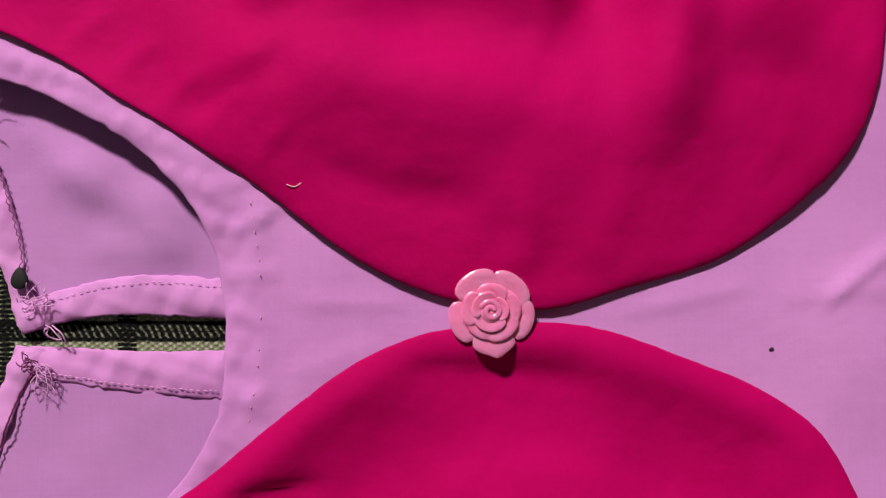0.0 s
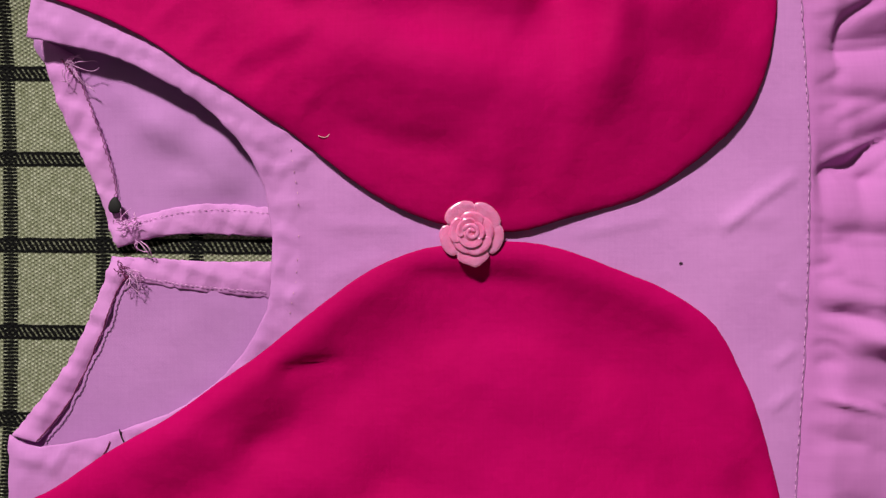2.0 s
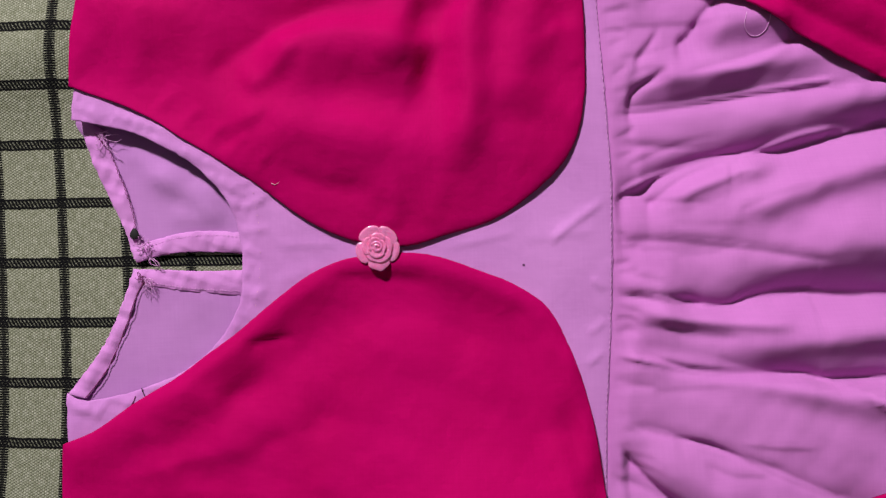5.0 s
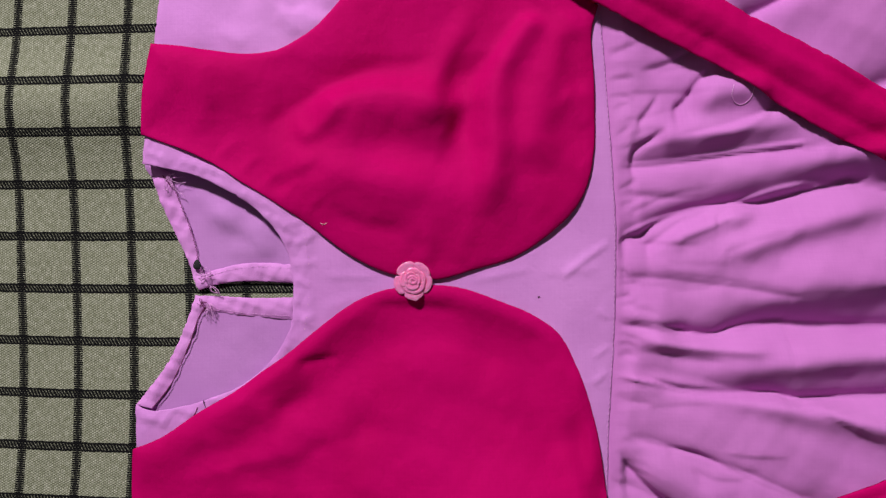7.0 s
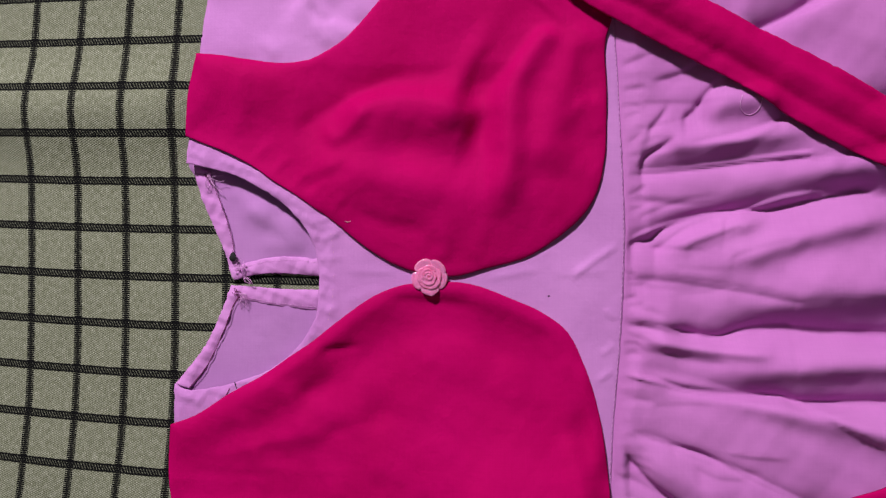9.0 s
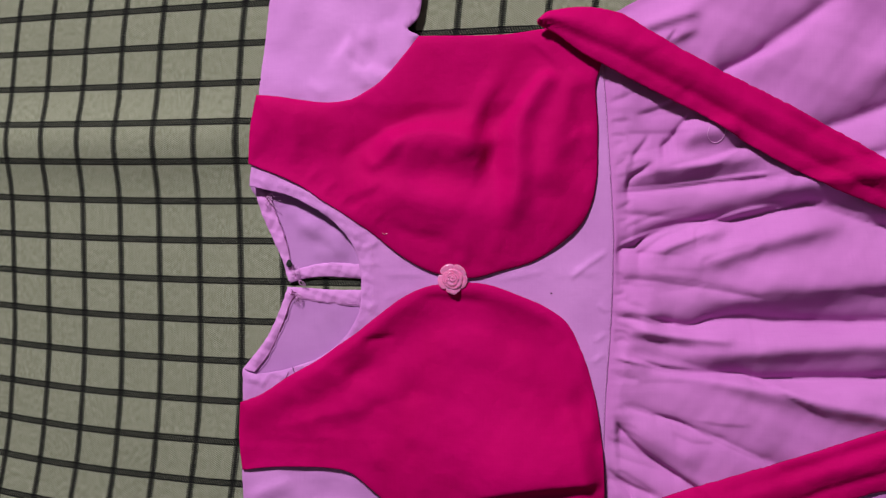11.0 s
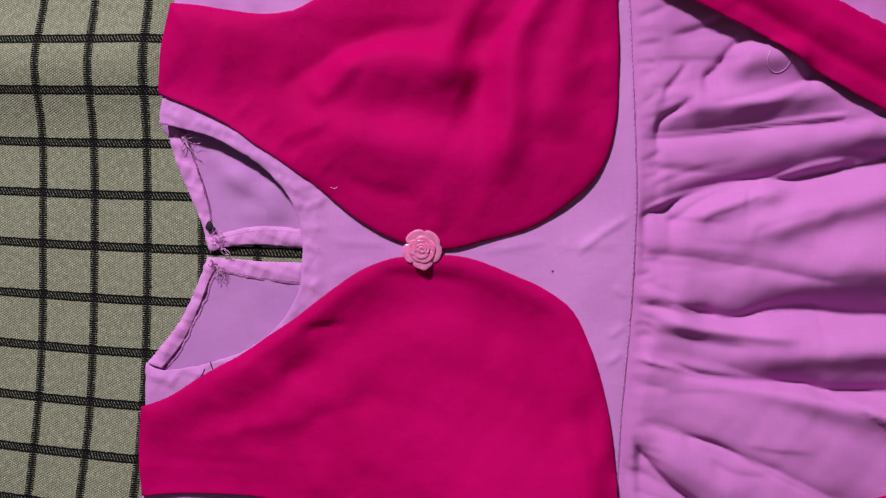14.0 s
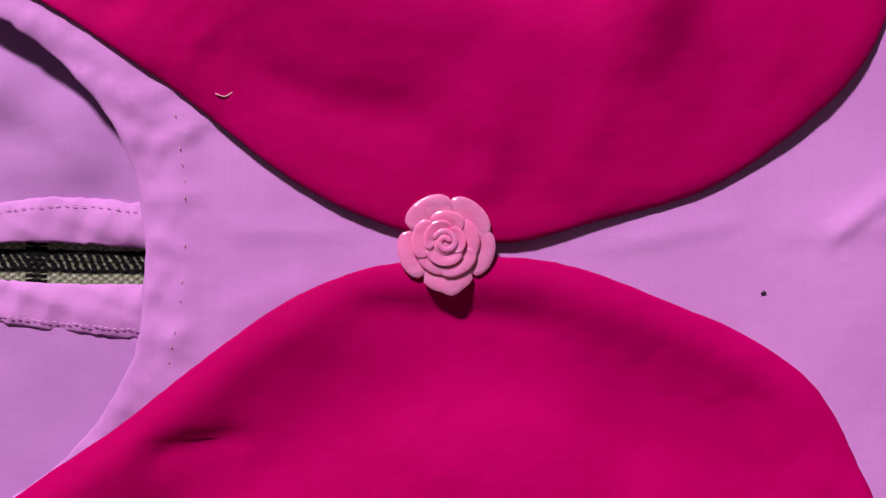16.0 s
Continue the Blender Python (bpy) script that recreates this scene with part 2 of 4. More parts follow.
def sheet(name, poly, height, material, parent, cell=2.5, thick=0.6, holes=(), label="", fray=0.12, dense=None):
    """A piece of cloth with the outline poly (mm), lying at height(x, y, distance to its rim) mm; it has a real thickness."""
    from mathutils.geometry import delaunay_2d_cdt
    rng = np.random.default_rng(len(name) * 7 + len(poly))
    poly = poly + rng.normal(0, fray, poly.shape)
    loops = [poly] + [np.array(h) for h in holes]
    lo, hi = poly.min(0), poly.max(0)
    gx, gy = np.meshgrid(np.arange(lo[0], hi[0], cell), np.arange(lo[1], hi[1], cell * 0.9))
    gx[1::2] += cell / 2
    gx, gy = gx.ravel(), gy.ravel()
    if dense:
        fx, fy = np.meshgrid(np.arange(lo[0], dense[0], dense[1]), np.arange(max(lo[1], -dense[2]), min(hi[1], dense[2]), dense[1] * 0.9))
        fx[1::2] += dense[1] / 2
        coarse = (gx > dense[0]) | (np.abs(gy) > dense[2])
        gx, gy = np.append(gx[coarse], fx.ravel()), np.append(gy[coarse], fy.ravel())
    keep = inside(gx, gy, poly)
    for h in loops[1:]:
        keep &= ~inside(gx, gy, h)
    gx, gy = gx[keep], gy[keep]
    far = np.ones(len(gx), bool)
    for l in loops:
        far &= rim_distance(gx, gy, l) > (1.7 if cell < 2.4 else cell * 0.55)
    gx, gy = gx[far], gy[far]
    for inset in (0.45, 1.1) if cell < 2.4 else ():
        for l in loops:
            t = np.roll(l, -1, 0) - np.roll(l, 1, 0)
            t = t / np.maximum(np.hypot(t[:, 0], t[:, 1]), 1e-6)[:, None]
            for side in (1, -1):
                q = l + side * inset * np.column_stack([-t[:, 1], t[:, 0]])
                ok = inside(q[:, 0], q[:, 1], poly)
                q = q[ok]
                q = q[rim_distance(q[:, 0], q[:, 1], l) > inset * 0.8]
                gx, gy = np.append(gx, q[:, 0]), np.append(gy, q[:, 1])
    ring, edges = [], []
    for l in loops:
        k = len(ring)
        ring += [Vector(q) for q in l]
        edges += [(k + i, k + (i + 1) % len(l)) for i in range(len(l))]
    verts = ring + [Vector(q) for q in zip(gx, gy)]
    vs, _, fs, *_ = delaunay_2d_cdt(verts, edges, [], 1, 1e-6)
    xy = np.array([tuple(v) for v in vs])
    cen = np.array([xy[list(f)].mean(0) for f in fs])
    ok = inside(cen[:, 0], cen[:, 1], poly)
    for h in loops[1:]:
        ok &= ~inside(cen[:, 0], cen[:, 1], h)
    fs = [tuple(f) for f, k in zip(fs, ok) if k]
    rim = rim_distance(xy[:, 0], xy[:, 1], poly)
    for l in loops[1:]:
        rim = np.minimum(rim, rim_distance(xy[:, 0], xy[:, 1], l))
    z = height(xy[:, 0], xy[:, 1], rim)
    n = len(xy)
    top = np.column_stack([xy, z]) / 1000
    low = np.column_stack([xy, z - thick]) / 1000
    count = {}
    for f in fs:
        for a, b in zip(f, f[1:] + f[:1]):
            count[(a, b)] = True
    sides = [(b, a, a + n, b + n) for a, b in count if (b, a) not in count]
    faces = fs + [tuple(i + n for i in reversed(f)) for f in fs] + sides
    me = bpy.data.meshes.new(name)
    me.from_pydata(np.vstack([top, low]).tolist(), [], faces)
    me.materials.append(material)
    me.shade_smooth()
    ob = new(name, me)
    ob.parent = parent
    if label:
        ob["label"] = label
    return ob


def fold(x, y, a, b, h, above, below, bend=0.0, fade=(0.25, 0.25)):
    """A crease ridge from a to b: gentle on its left-hand flank, as steep as 'below' on the other. bend bows it sideways."""
    a, b = np.array(a, float), np.array(b, float)
    e = b - a
    length = np.hypot(*e)
    e = e / length
    s = ((x - a[0]) * e[0] + (y - a[1]) * e[1]) / length
    d = -(x - a[0]) * e[1] + (y - a[1]) * e[0] - bend * 4 * s * (1 - s)
    env = np.clip(s / max(fade[0], 1e-3), 0, 1) * np.clip((1 - s) / max(fade[1], 1e-3), 0, 1)
    env = env * env * (3 - 2 * env)
    return h * env * np.where(d > 0, np.exp(-(d / above) ** 2), np.exp(-(d / below) ** 2))


def crease(x, y, pts, h, dark, bright, fade=(12, 15), soft=0.5):
    """A sharp valley along a line that runs with x: the flank above it is 'dark' mm wide, the one below 'bright' mm."""
    line = np.array(curve_through(pts, 1.5))
    order = np.argsort(line[:, 0])
    lx, ly = line[order, 0], line[order, 1]
    slope = np.interp(x, lx, np.gradient(ly, lx + np.arange(len(lx)) * 1e-6))
    d = (y - np.interp(x, lx, ly)) / np.sqrt(1 + slope ** 2)
    env = np.clip((x - lx[0]) / fade[0], 0, 1) * np.clip((lx[-1] - x) / fade[1], 0, 1)
    env = env * env * (3 - 2 * env)
    away = np.sqrt(d * d + soft * soft) - soft
    return -h * env * np.where(d > 0, np.exp(-away / dark), np.exp(-away / bright))


def ridge(x, y, pts, h, left, right, fade=(12, 12)):
    """A rounded ridge (or, with h below zero, a valley) along any line; its two flanks have widths of their own."""
    line = np.array(curve_through(pts, 3.0))
    best, sign, along, run = np.full(len(x), 1e9), np.ones(len(x)), np.zeros(len(x)), 0.0
    for a, b in zip(line, line[1:]):
        e = b - a
        n = np.hypot(*e)
        t = np.clip(((x - a[0]) * e[0] + (y - a[1]) * e[1]) / (n * n), 0, 1)
        dx, dy = x - a[0] - t * e[0], y - a[1] - t * e[1]
        d = np.hypot(dx, dy)
        near = d < best
        best = np.where(near, d, best)
        sign = np.where(near, e[0] * dy - e[1] * dx, sign)
        along = np.where(near, run + t * n, along)
        run += n
    env = np.clip(along / fade[0], 0, 1) * np.clip((run - along) / fade[1], 0, 1)
    env = env * env * (3 - 2 * env)
    return h * env * np.exp(-(best / np.where(sign > 0, left, right)) ** 2)


def soft_crease(x, y, pts, h, dark, bright, fade=(12, 15)):
    return crease(x, y, pts, h, dark, bright, fade, 3.0)


def ripple(x, y, size, amount, seed=0.0):
    """Slow unevenness of cloth."""
    k = 2 * math.pi / size
    return amount * (np.sin(k * (x * 0.8 + y * 0.6) + seed) * np.sin(k * (y * 0.9 - x * 0.35) + 1.7 * seed + 0.6)
                     + 0.6 * np.sin(k * 1.9 * (x * 0.3 - y) + 2.3 * seed) * np.sin(k * 1.6 * (x + 0.2 * y) + seed + 2.0))


def strand(bm, pts, radius, sides=5):
    """A thread through points (metres)."""
    pts = [Vector(p) for p in pts]
    rings = []
    for i, p in enumerate(pts):
        d = (pts[min(i + 1, len(pts) - 1)] - pts[max(i - 1, 0)]).normalized()
        n = d.cross(Vector((0, 0, 1)))
        n = n.normalized() if n.length > 1e-4 else Vector((1, 0, 0))
        m = d.cross(n)
        r = radius * (0.55 if i in (0, len(pts) - 1) else 1)
        rings.append([bm.verts.new(p + (n * math.cos(2 * math.pi * k / sides) + m * math.sin(2 * math.pi * k / sides)) * r) for k in range(sides)])
    for r0, r1 in zip(rings, rings[1:]):
        for k in range(sides):
            bm.faces.new((r0[k], r0[(k + 1) % sides], r1[(k + 1) % sides], r1[k]))
    bm.faces.new(rings[0][::-1]), bm.faces.new(rings[-1])


def box(bm, lo, hi, bevel=0.0):
    r = bmesh.ops.create_cube(bm, size=1.0)
    for v in r["verts"]:
        v.co = Vector([lo[k] + (v.co[k] + 0.5) * (hi[k] - lo[k]) for k in range(3)])
    if bevel:
        bmesh.ops.bevel(bm, geom=list({e for v in r["verts"] for e in v.link_edges}), offset=bevel, segments=3, affect="EDGES")


# ---- the room, plain and unseen, added round what is seen to bounce fill light ----
R, TOP, GROUND = 2.2, 2.7, -0.012
bm = bmesh.new(); box(bm, (-R - 0.1, -R - 0.1, GROUND - 0.1), (R + 0.1, R + 0.1, GROUND))
tagged(part("floor", bm, FLOOR, smooth=False), "grey cement floor under the checked cloth", "floor", kind="structure")
for side, lo, hi in (("north", (-R, R, GROUND), (R, R + 0.1, TOP)), ("south", (-R, -R - 0.1, GROUND), (R, -R, TOP)),
                     ("east", (R, -R - 0.1, GROUND), (R + 0.1, R + 0.1, TOP)), ("west", (-R - 0.1, -R - 0.1, GROUND), (-R, R + 0.1, TOP))):
    bm = bmesh.new(); box(bm, lo, hi)
    tagged(part("wall_" + side, bm, WALL, smooth=False), "unseen plain grey wall, added to close the room and bounce fill light", "wall", kind="structure")
bm = bmesh.new(); box(bm, (-R - 0.1, -R - 0.1, TOP), (R + 0.1, R + 0.1, TOP + 0.1))
tagged(part("ceiling", bm, WALL, smooth=False), "unseen plain grey ceiling, added over the room to bounce fill light", "ceiling", kind="structure")
# Fixture invented round the key light; only its direction follows the shadows.
flood = tagged(new("assumed_lamp_fixture"), "assumed, unseen white lamp fixture on a wall bracket, carrying the key light", "lamp")
flood.matrix_world = look(ASSUMED_LAMP, (0.0, 0.0, 0.0))
bm = bmesh.new(); box(bm, (-0.20, -0.13, 0.035), (0.20, 0.13, 0.075), 0.008)
part("housing", bm, WHITE_METAL, flood)
bm = bmesh.new(); box(bm, (-0.18, -0.11, 0.025), (0.18, 0.11, 0.036), 0.003)
part("diffuser", bm, GLOW, flood, "glowing white face of the assumed lamp")
bm = bmesh.new(); box(bm, (-0.02, -0.02, 0.07), (0.02, 0.02, 0.40), 0.004)
part("bracket", bm, WHITE_METAL, flood)


# ---- checked cloth ----
def cloth_place(i, j):
    """Where the crossing of stripes i, j lies, in mm: the cloth is pulled a little askew and has one soft ridge."""
    u, v = np.clip(i / 6, -1.4, 1.0), np.clip(j / 6, -1.3, 1.3)
    x = -137.2 + 167.5 * (i / 6) - 0.7 * v - 2.0 * u * v - 5.1 * v * v + 11.3 * np.minimum(u, 0) ** 2 + 8.5 * v ** 3
    y = -2.3 - 3.2 * u + 155.0 * (j / 6) + 5.6 * u * v - 3.3 * v * v + 4.6 * np.minimum(u, 0) ** 2 - 4.4 * np.minimum(u, 0) ** 2 * v
    z = 7.0 * np.exp(-((y - 88) / 22) ** 2) * np.clip((-118 - x) / 25, 0, 1) + ripple(x, y, 140, 0.5, 0.4) * np.clip((-125 - x) / 30, 0.15, 1)
    return x, y, z


def checked_cloth():
    step = 0.2
    a, b = np.arange(-24, 40.01, step), np.arange(-28, 28.01, step)
    I, J = np.meshgrid(a, b)
    x, y, z = cloth_place(I.ravel(), J.ravel())
    top = np.column_stack([x, y, z - 0.4]) / 1000
    n, w, h = len(x), len(a), len(b)
    k = (np.arange(h - 1)[:, None] * w + np.arange(w - 1)[None]).ravel()
    faces = np.column_stack([k, k + 1, k + w + 1, k + w])
    border = list(range(w)) + [r * w + w - 1 for r in range(1, h)] + [(h - 1) * w + c for c in range(w - 2, -1, -1)] + [r * w for r in range(h - 2, 0, -1)]
    low = top[border].copy(); low[:, 2] = GROUND
    sides = [(p, n + q, n + (q + 1) % len(border), border[(q + 1) % len(border)]) for q, p in enumerate(border)]
    me = bpy.data.meshes.new("checked_cloth")
    me.from_pydata(np.vstack([top, low]).tolist(), [], faces.tolist() + sides)
    layer = me.uv_layers.new(name="stripes")
    idx = np.zeros(len(me.loops), np.int32)
    me.loops.foreach_get("vertex_index", idx)
    grid = np.column_stack([I.ravel(), J.ravel()])
    grid = np.vstack([grid, grid[border]])
    layer.data.foreach_set("uv", grid[idx].astype(np.float32).ravel())
    me.materials.append(CHECK)
    me.shade_smooth()
    return tagged(new("checked_cloth", me), "cream-green woven cotton cloth with black checks, spread flat", "blanket")


checked_cloth()

# ---- the dress ----
dress = tagged(new("dress"), "lilac cotton child's dress with magenta curved panels, laid on checked cloth", "dress")

# outlines, in mm round the rose
NECK_UP = [(-128, 58), (-115, 55), (-101, 51), (-87, 44), (-75, 36), (-65, 25), (-60, 16), (-58, 6), (-57, -2)]
NECK_LOW = [(-57, -2), (-58, -19), (-61, -27), (-67, -36), (-74, -43), (-84, -50), (-94, -54), (-111, -59), (-127, -61), (-135, -58)]
UP_LOWER = [(-128, 72), (-119.5, 68.5), (-110, 65), (-100, 60.5), (-90, 55), (-80, 48), (-70, 41.8), (-60, 35), (-50, 28.2), (-40, 20.2), (-30, 12.6),
            (-20, 6.8), (-10, 2.8), (2, 0), (15, 0), (29, 3.7), (49, 9.4), (65, 19.5), (78, 31.5), (85, 45), (88.2, 62)]
UP_ARM = [(-19, 148), (-28, 137), (-42, 122), (-55, 113.5), (-64, 110), (-78, 109), (-93, 111), (-108, 113.5), (-122, 115)]
LO_UPPER = [(-136, -79), (-121, -73), (-104, -62), (-86, -52), (-73, -43), (-61, -35), (-47, -24), (-32, -13), (-20, -7), (-8, -4), (10, -3), (25, -5),
            (41, -11), (57, -18), (70, -28), (78, -44), (84, -62), (88, -82), (91, -111), (91.5, -146)]
LO_ARM = [(-30, -160), (-35, -148), (-42, -140), (-51, -132), (-64, -122), (-79, -119), (-101, -119), (-120, -120), (-135, -122)]
WAIST = [(90, 152), (93, 118), (96.5, 60), (98, 25), (97.5, 0), (96, -35), (93, -74), (91.5, -114), (91, -152)]


UPPER = outline(UP_LOWER, [(88.2, 62), (88.5, 92), (87.5, 114), (91, 128)], [(91, 128), (78, 140), (60, 150)], [(60, 150), (30, 147), (-19, 148)], UP_ARM,
                [(-122, 115), (-126.5, 95), (-128, 72)])
LOWER = outline(LO_UPPER, [(91.5, -146), (20, -157), (-30, -160)], LO_ARM, [(-135, -122), (-137, -100), (-136, -79)])


def flank(x, y):
    """1 over the middle of the bodice, falling off to its side seams and shoulders."""
    f = np.clip((155 - np.abs(y)) / 16, 0, 1) * np.clip((x + 142) / 14, 0, 1)
    return f * (2 - f)


def waist_x(y):
    return np.interp(y, [q[1] for q in WAIST[::-1]], [q[0] for q in WAIST[::-1]])


def bodice_height(x, y, d):
    z = 3.0 + 4.0 * flank(x, y) + ripple(x, y, 90, 0.35, 0.3)
    z += 1.8 * np.exp(-((y - 42) / 26) ** 2) * np.exp(-((x + 85) / 40) ** 2)
    z += fold(x, y, (70, -3), (96, 16), 0.9, 2.4, 0.8, 0.6) + fold(x, y, (60, 1), (92, 3), 0.35, 4, 2)
    z += fold(x, y, (88, -16), (93, -22), 0.6, 2, 0.8) + fold(x, y, (86, -40), (94, -34), 0.6, 2, 0.8) + fold(x, y, (85, -53), (93, -46), 0.6, 2, 0.8)
    z += fold(x, y, (-50, 20), (-40, 26), 0.5, 2, 1.2) + fold(x, y, (-54, 8), (-44, 9), 0.4, 2, 1.2) + fold(x, y, (-20, -7), (-46, -14), 0.35, 5, 3)
    z += 0.5 * np.exp(-((x + 50) / 3.0) ** 2) * (np.abs(y - 2) < 24)
    z += fold(x, y, (-110, 60), (-100, 53), 0.5, 2, 1) + fold(x, y, (-85, 50), (-78, 40), 0.5, 2.5, 1.2)
    for a, b, h in (((-121, 63), (-116, 56), 0.6), ((-104, 60), (-98, 51), 0.7), ((-92, 55), (-88, 46), 0.5), ((-76, 44), (-72, 34), 0.6), ((-66, 36), (-60, 24), 0.6),
                    ((-56, 18), (-46, 21), 0.6), ((-58, 27), (-48, 30), 0.5), ((-112, -68), (-106, -60), 0.8), ((-122, -70), (-118, -62), 0.7), ((-98, -58), (-94, -54), 0.6),
                    ((-132, -64), (-118, -66), 0.6), ((-66, -30), (-54, -30), 0.5), ((-58, -22), (-46, -16), 0.5), ((-44, 2), (-14, 1), 0.3), ((28, -2), (60, 4), 0.35)):
        z += fold(x, y, a, b, h, 2.2, 1.0)
    band = np.exp(-((d - 3.5) / 4.5) ** 2) * np.clip((-38 - x) / 10, 0, 1) * np.clip((75 - np.abs(y)) / 8, 0, 1)
    z += band * (ripple(x, y, 13, 0.42, 0.7) + ripple(x, y, 7, 0.16, 2.2))
    for panel in (UPPER, LOWER):
        z -= 4.2 * np.clip(rim_distance(x, y, panel) / 4 - 0.6, 0, 1) * inside(x, y, panel)
    return z - 0.5 * np.exp(-d / 0.7)


def panel_base(x, y):
    return 5.7 + 4.0 * flank(x, y) + 1.8 * np.exp(-((y - 42) / 26) ** 2) * np.exp(-((x + 85) / 40) ** 2)


def lifted(z, y):
    """Keeps a panel clear of the lining and of the sleeve heads under it."""
    low = 5.6 + 3.2 * np.clip((np.abs(y) - 97) / 10, 0, 1)
    return low + np.logaddexp(0, (z - low) / 1.2) * 1.2


def upper_height(x, y, d):
    z = panel_base(x, y) + ripple(x, y, 75, 0.35, 1.1) + ripple(x, y, 28, 0.12, 0.5)
    inner = 1 - np.exp(-d / 9)
    body = 5.0 * np.exp(-((y - 46) / 30) ** 2) * np.exp(-((x - 5) / 75) ** 2)
    # the long sharp crease that runs up to the side seam, and its short companion
    body += crease(x, y, [(-72, 72), (-44, 89.5), (-21, 100), (1, 113), (18, 123.5), (34, 134)], 4.6, 8, 13, (14, 26), 0.9)
    body += ridge(x, y, [(-54, 66), (-39, 76), (-29, 88)], 2.4, 9, 4.5, (8, 8))
    # the broad roll across the middle with a deep hollow under it
    body += ridge(x, y, [(-50, 76), (-26, 86), (-3, 86), (18, 81), (30, 76)], 6.6, 9, 17, (22, 12))
    body += ridge(x, y, [(-28, 68), (-6, 63), (14, 57), (33, 50), (46, 44)], -3.0, 11, 10, (20, 26))
    body += ridge(x, y, [(-62, 50), (-35, 52), (-8, 46), (14, 38)], 2.2, 10, 12, (16, 18))
    # folds fanning out from the tied corner
    body += ridge(x, y, [(36, 26), (38, 46), (41, 62), (41, 80), (43, 96), (52, 113), (63, 127)], 4.6, 8, 8, (24, 10))
    body += ridge(x, y, [(31, 50), (25, 70), (24, 89), (33, 106), (46, 122), (58, 135)], -5.2, 9, 8, (30, 4))
    body += ridge(x, y, [(15, 70), (13, 88), (19, 104), (34, 124)], 2.8, 9, 6, (12, 14))
    body += ridge(x, y, [(57, 46), (60, 70), (65, 90), (75, 110), (84, 124)], 3.6, 10, 11, (20, 8))
    body += ridge(x, y, [(66, 80), (76, 66), (87, 57)], -2.0, 9, 7, (14, 3)) + ridge(x, y, [(85, 86), (77, 101), (81, 116)], -2.4, 5, 6, (8, 8))
    body += ridge(x, y, [(72, 88), (80, 80), (87, 70)], 1.6, 5, 4, (6, 4))
    # the shoulder end leans away from the light
    lean = 1 / (1 + np.exp((x + 70 + 0.12 * (y - 80)) / 4.0))
    body += lean * 6.5 * np.tanh((y - 86) / 22) + ridge(x, y, [(-104, 66), (-96, 90), (-98, 112)], 1.2, 7, 5)
    # small puckers along the neck seam
    for px, py in ((-92, 58), (-81, 51), (-70, 44), (-61, 38), (-50, 31)):
        body += ridge(x, y, [(px - 1, py - 2), (px + 5, py + 6), (px + 13, py + 11)], 0.9, 2.4, 1.8, (3, 9))
    body += ridge(x, y, [(-66, 42), (-52, 49), (-36, 57)], -1.6, 3.5, 6, (8, 10)) + ridge(x, y, [(-40, 34), (-22, 26), (2, 23)], -1.2, 4, 5)
    body += ridge(x, y, [(6, 6), (9, 18), (4, 34)], 0.9, 5, 4, (4, 14)) + ridge(x, y, [(24, 6), (27, 20), (30, 36)], 0.8, 5, 4, (4, 14))
    z += 1.15 * body * inner
    z -= 1.8 * np.exp(-((x - 80) / 14) ** 2 - ((y - 132) / 9) ** 2)
    return lifted(z, y) - 0.8 * np.exp(-d / 2.0) - 0.4 * np.exp(-d / 0.5)


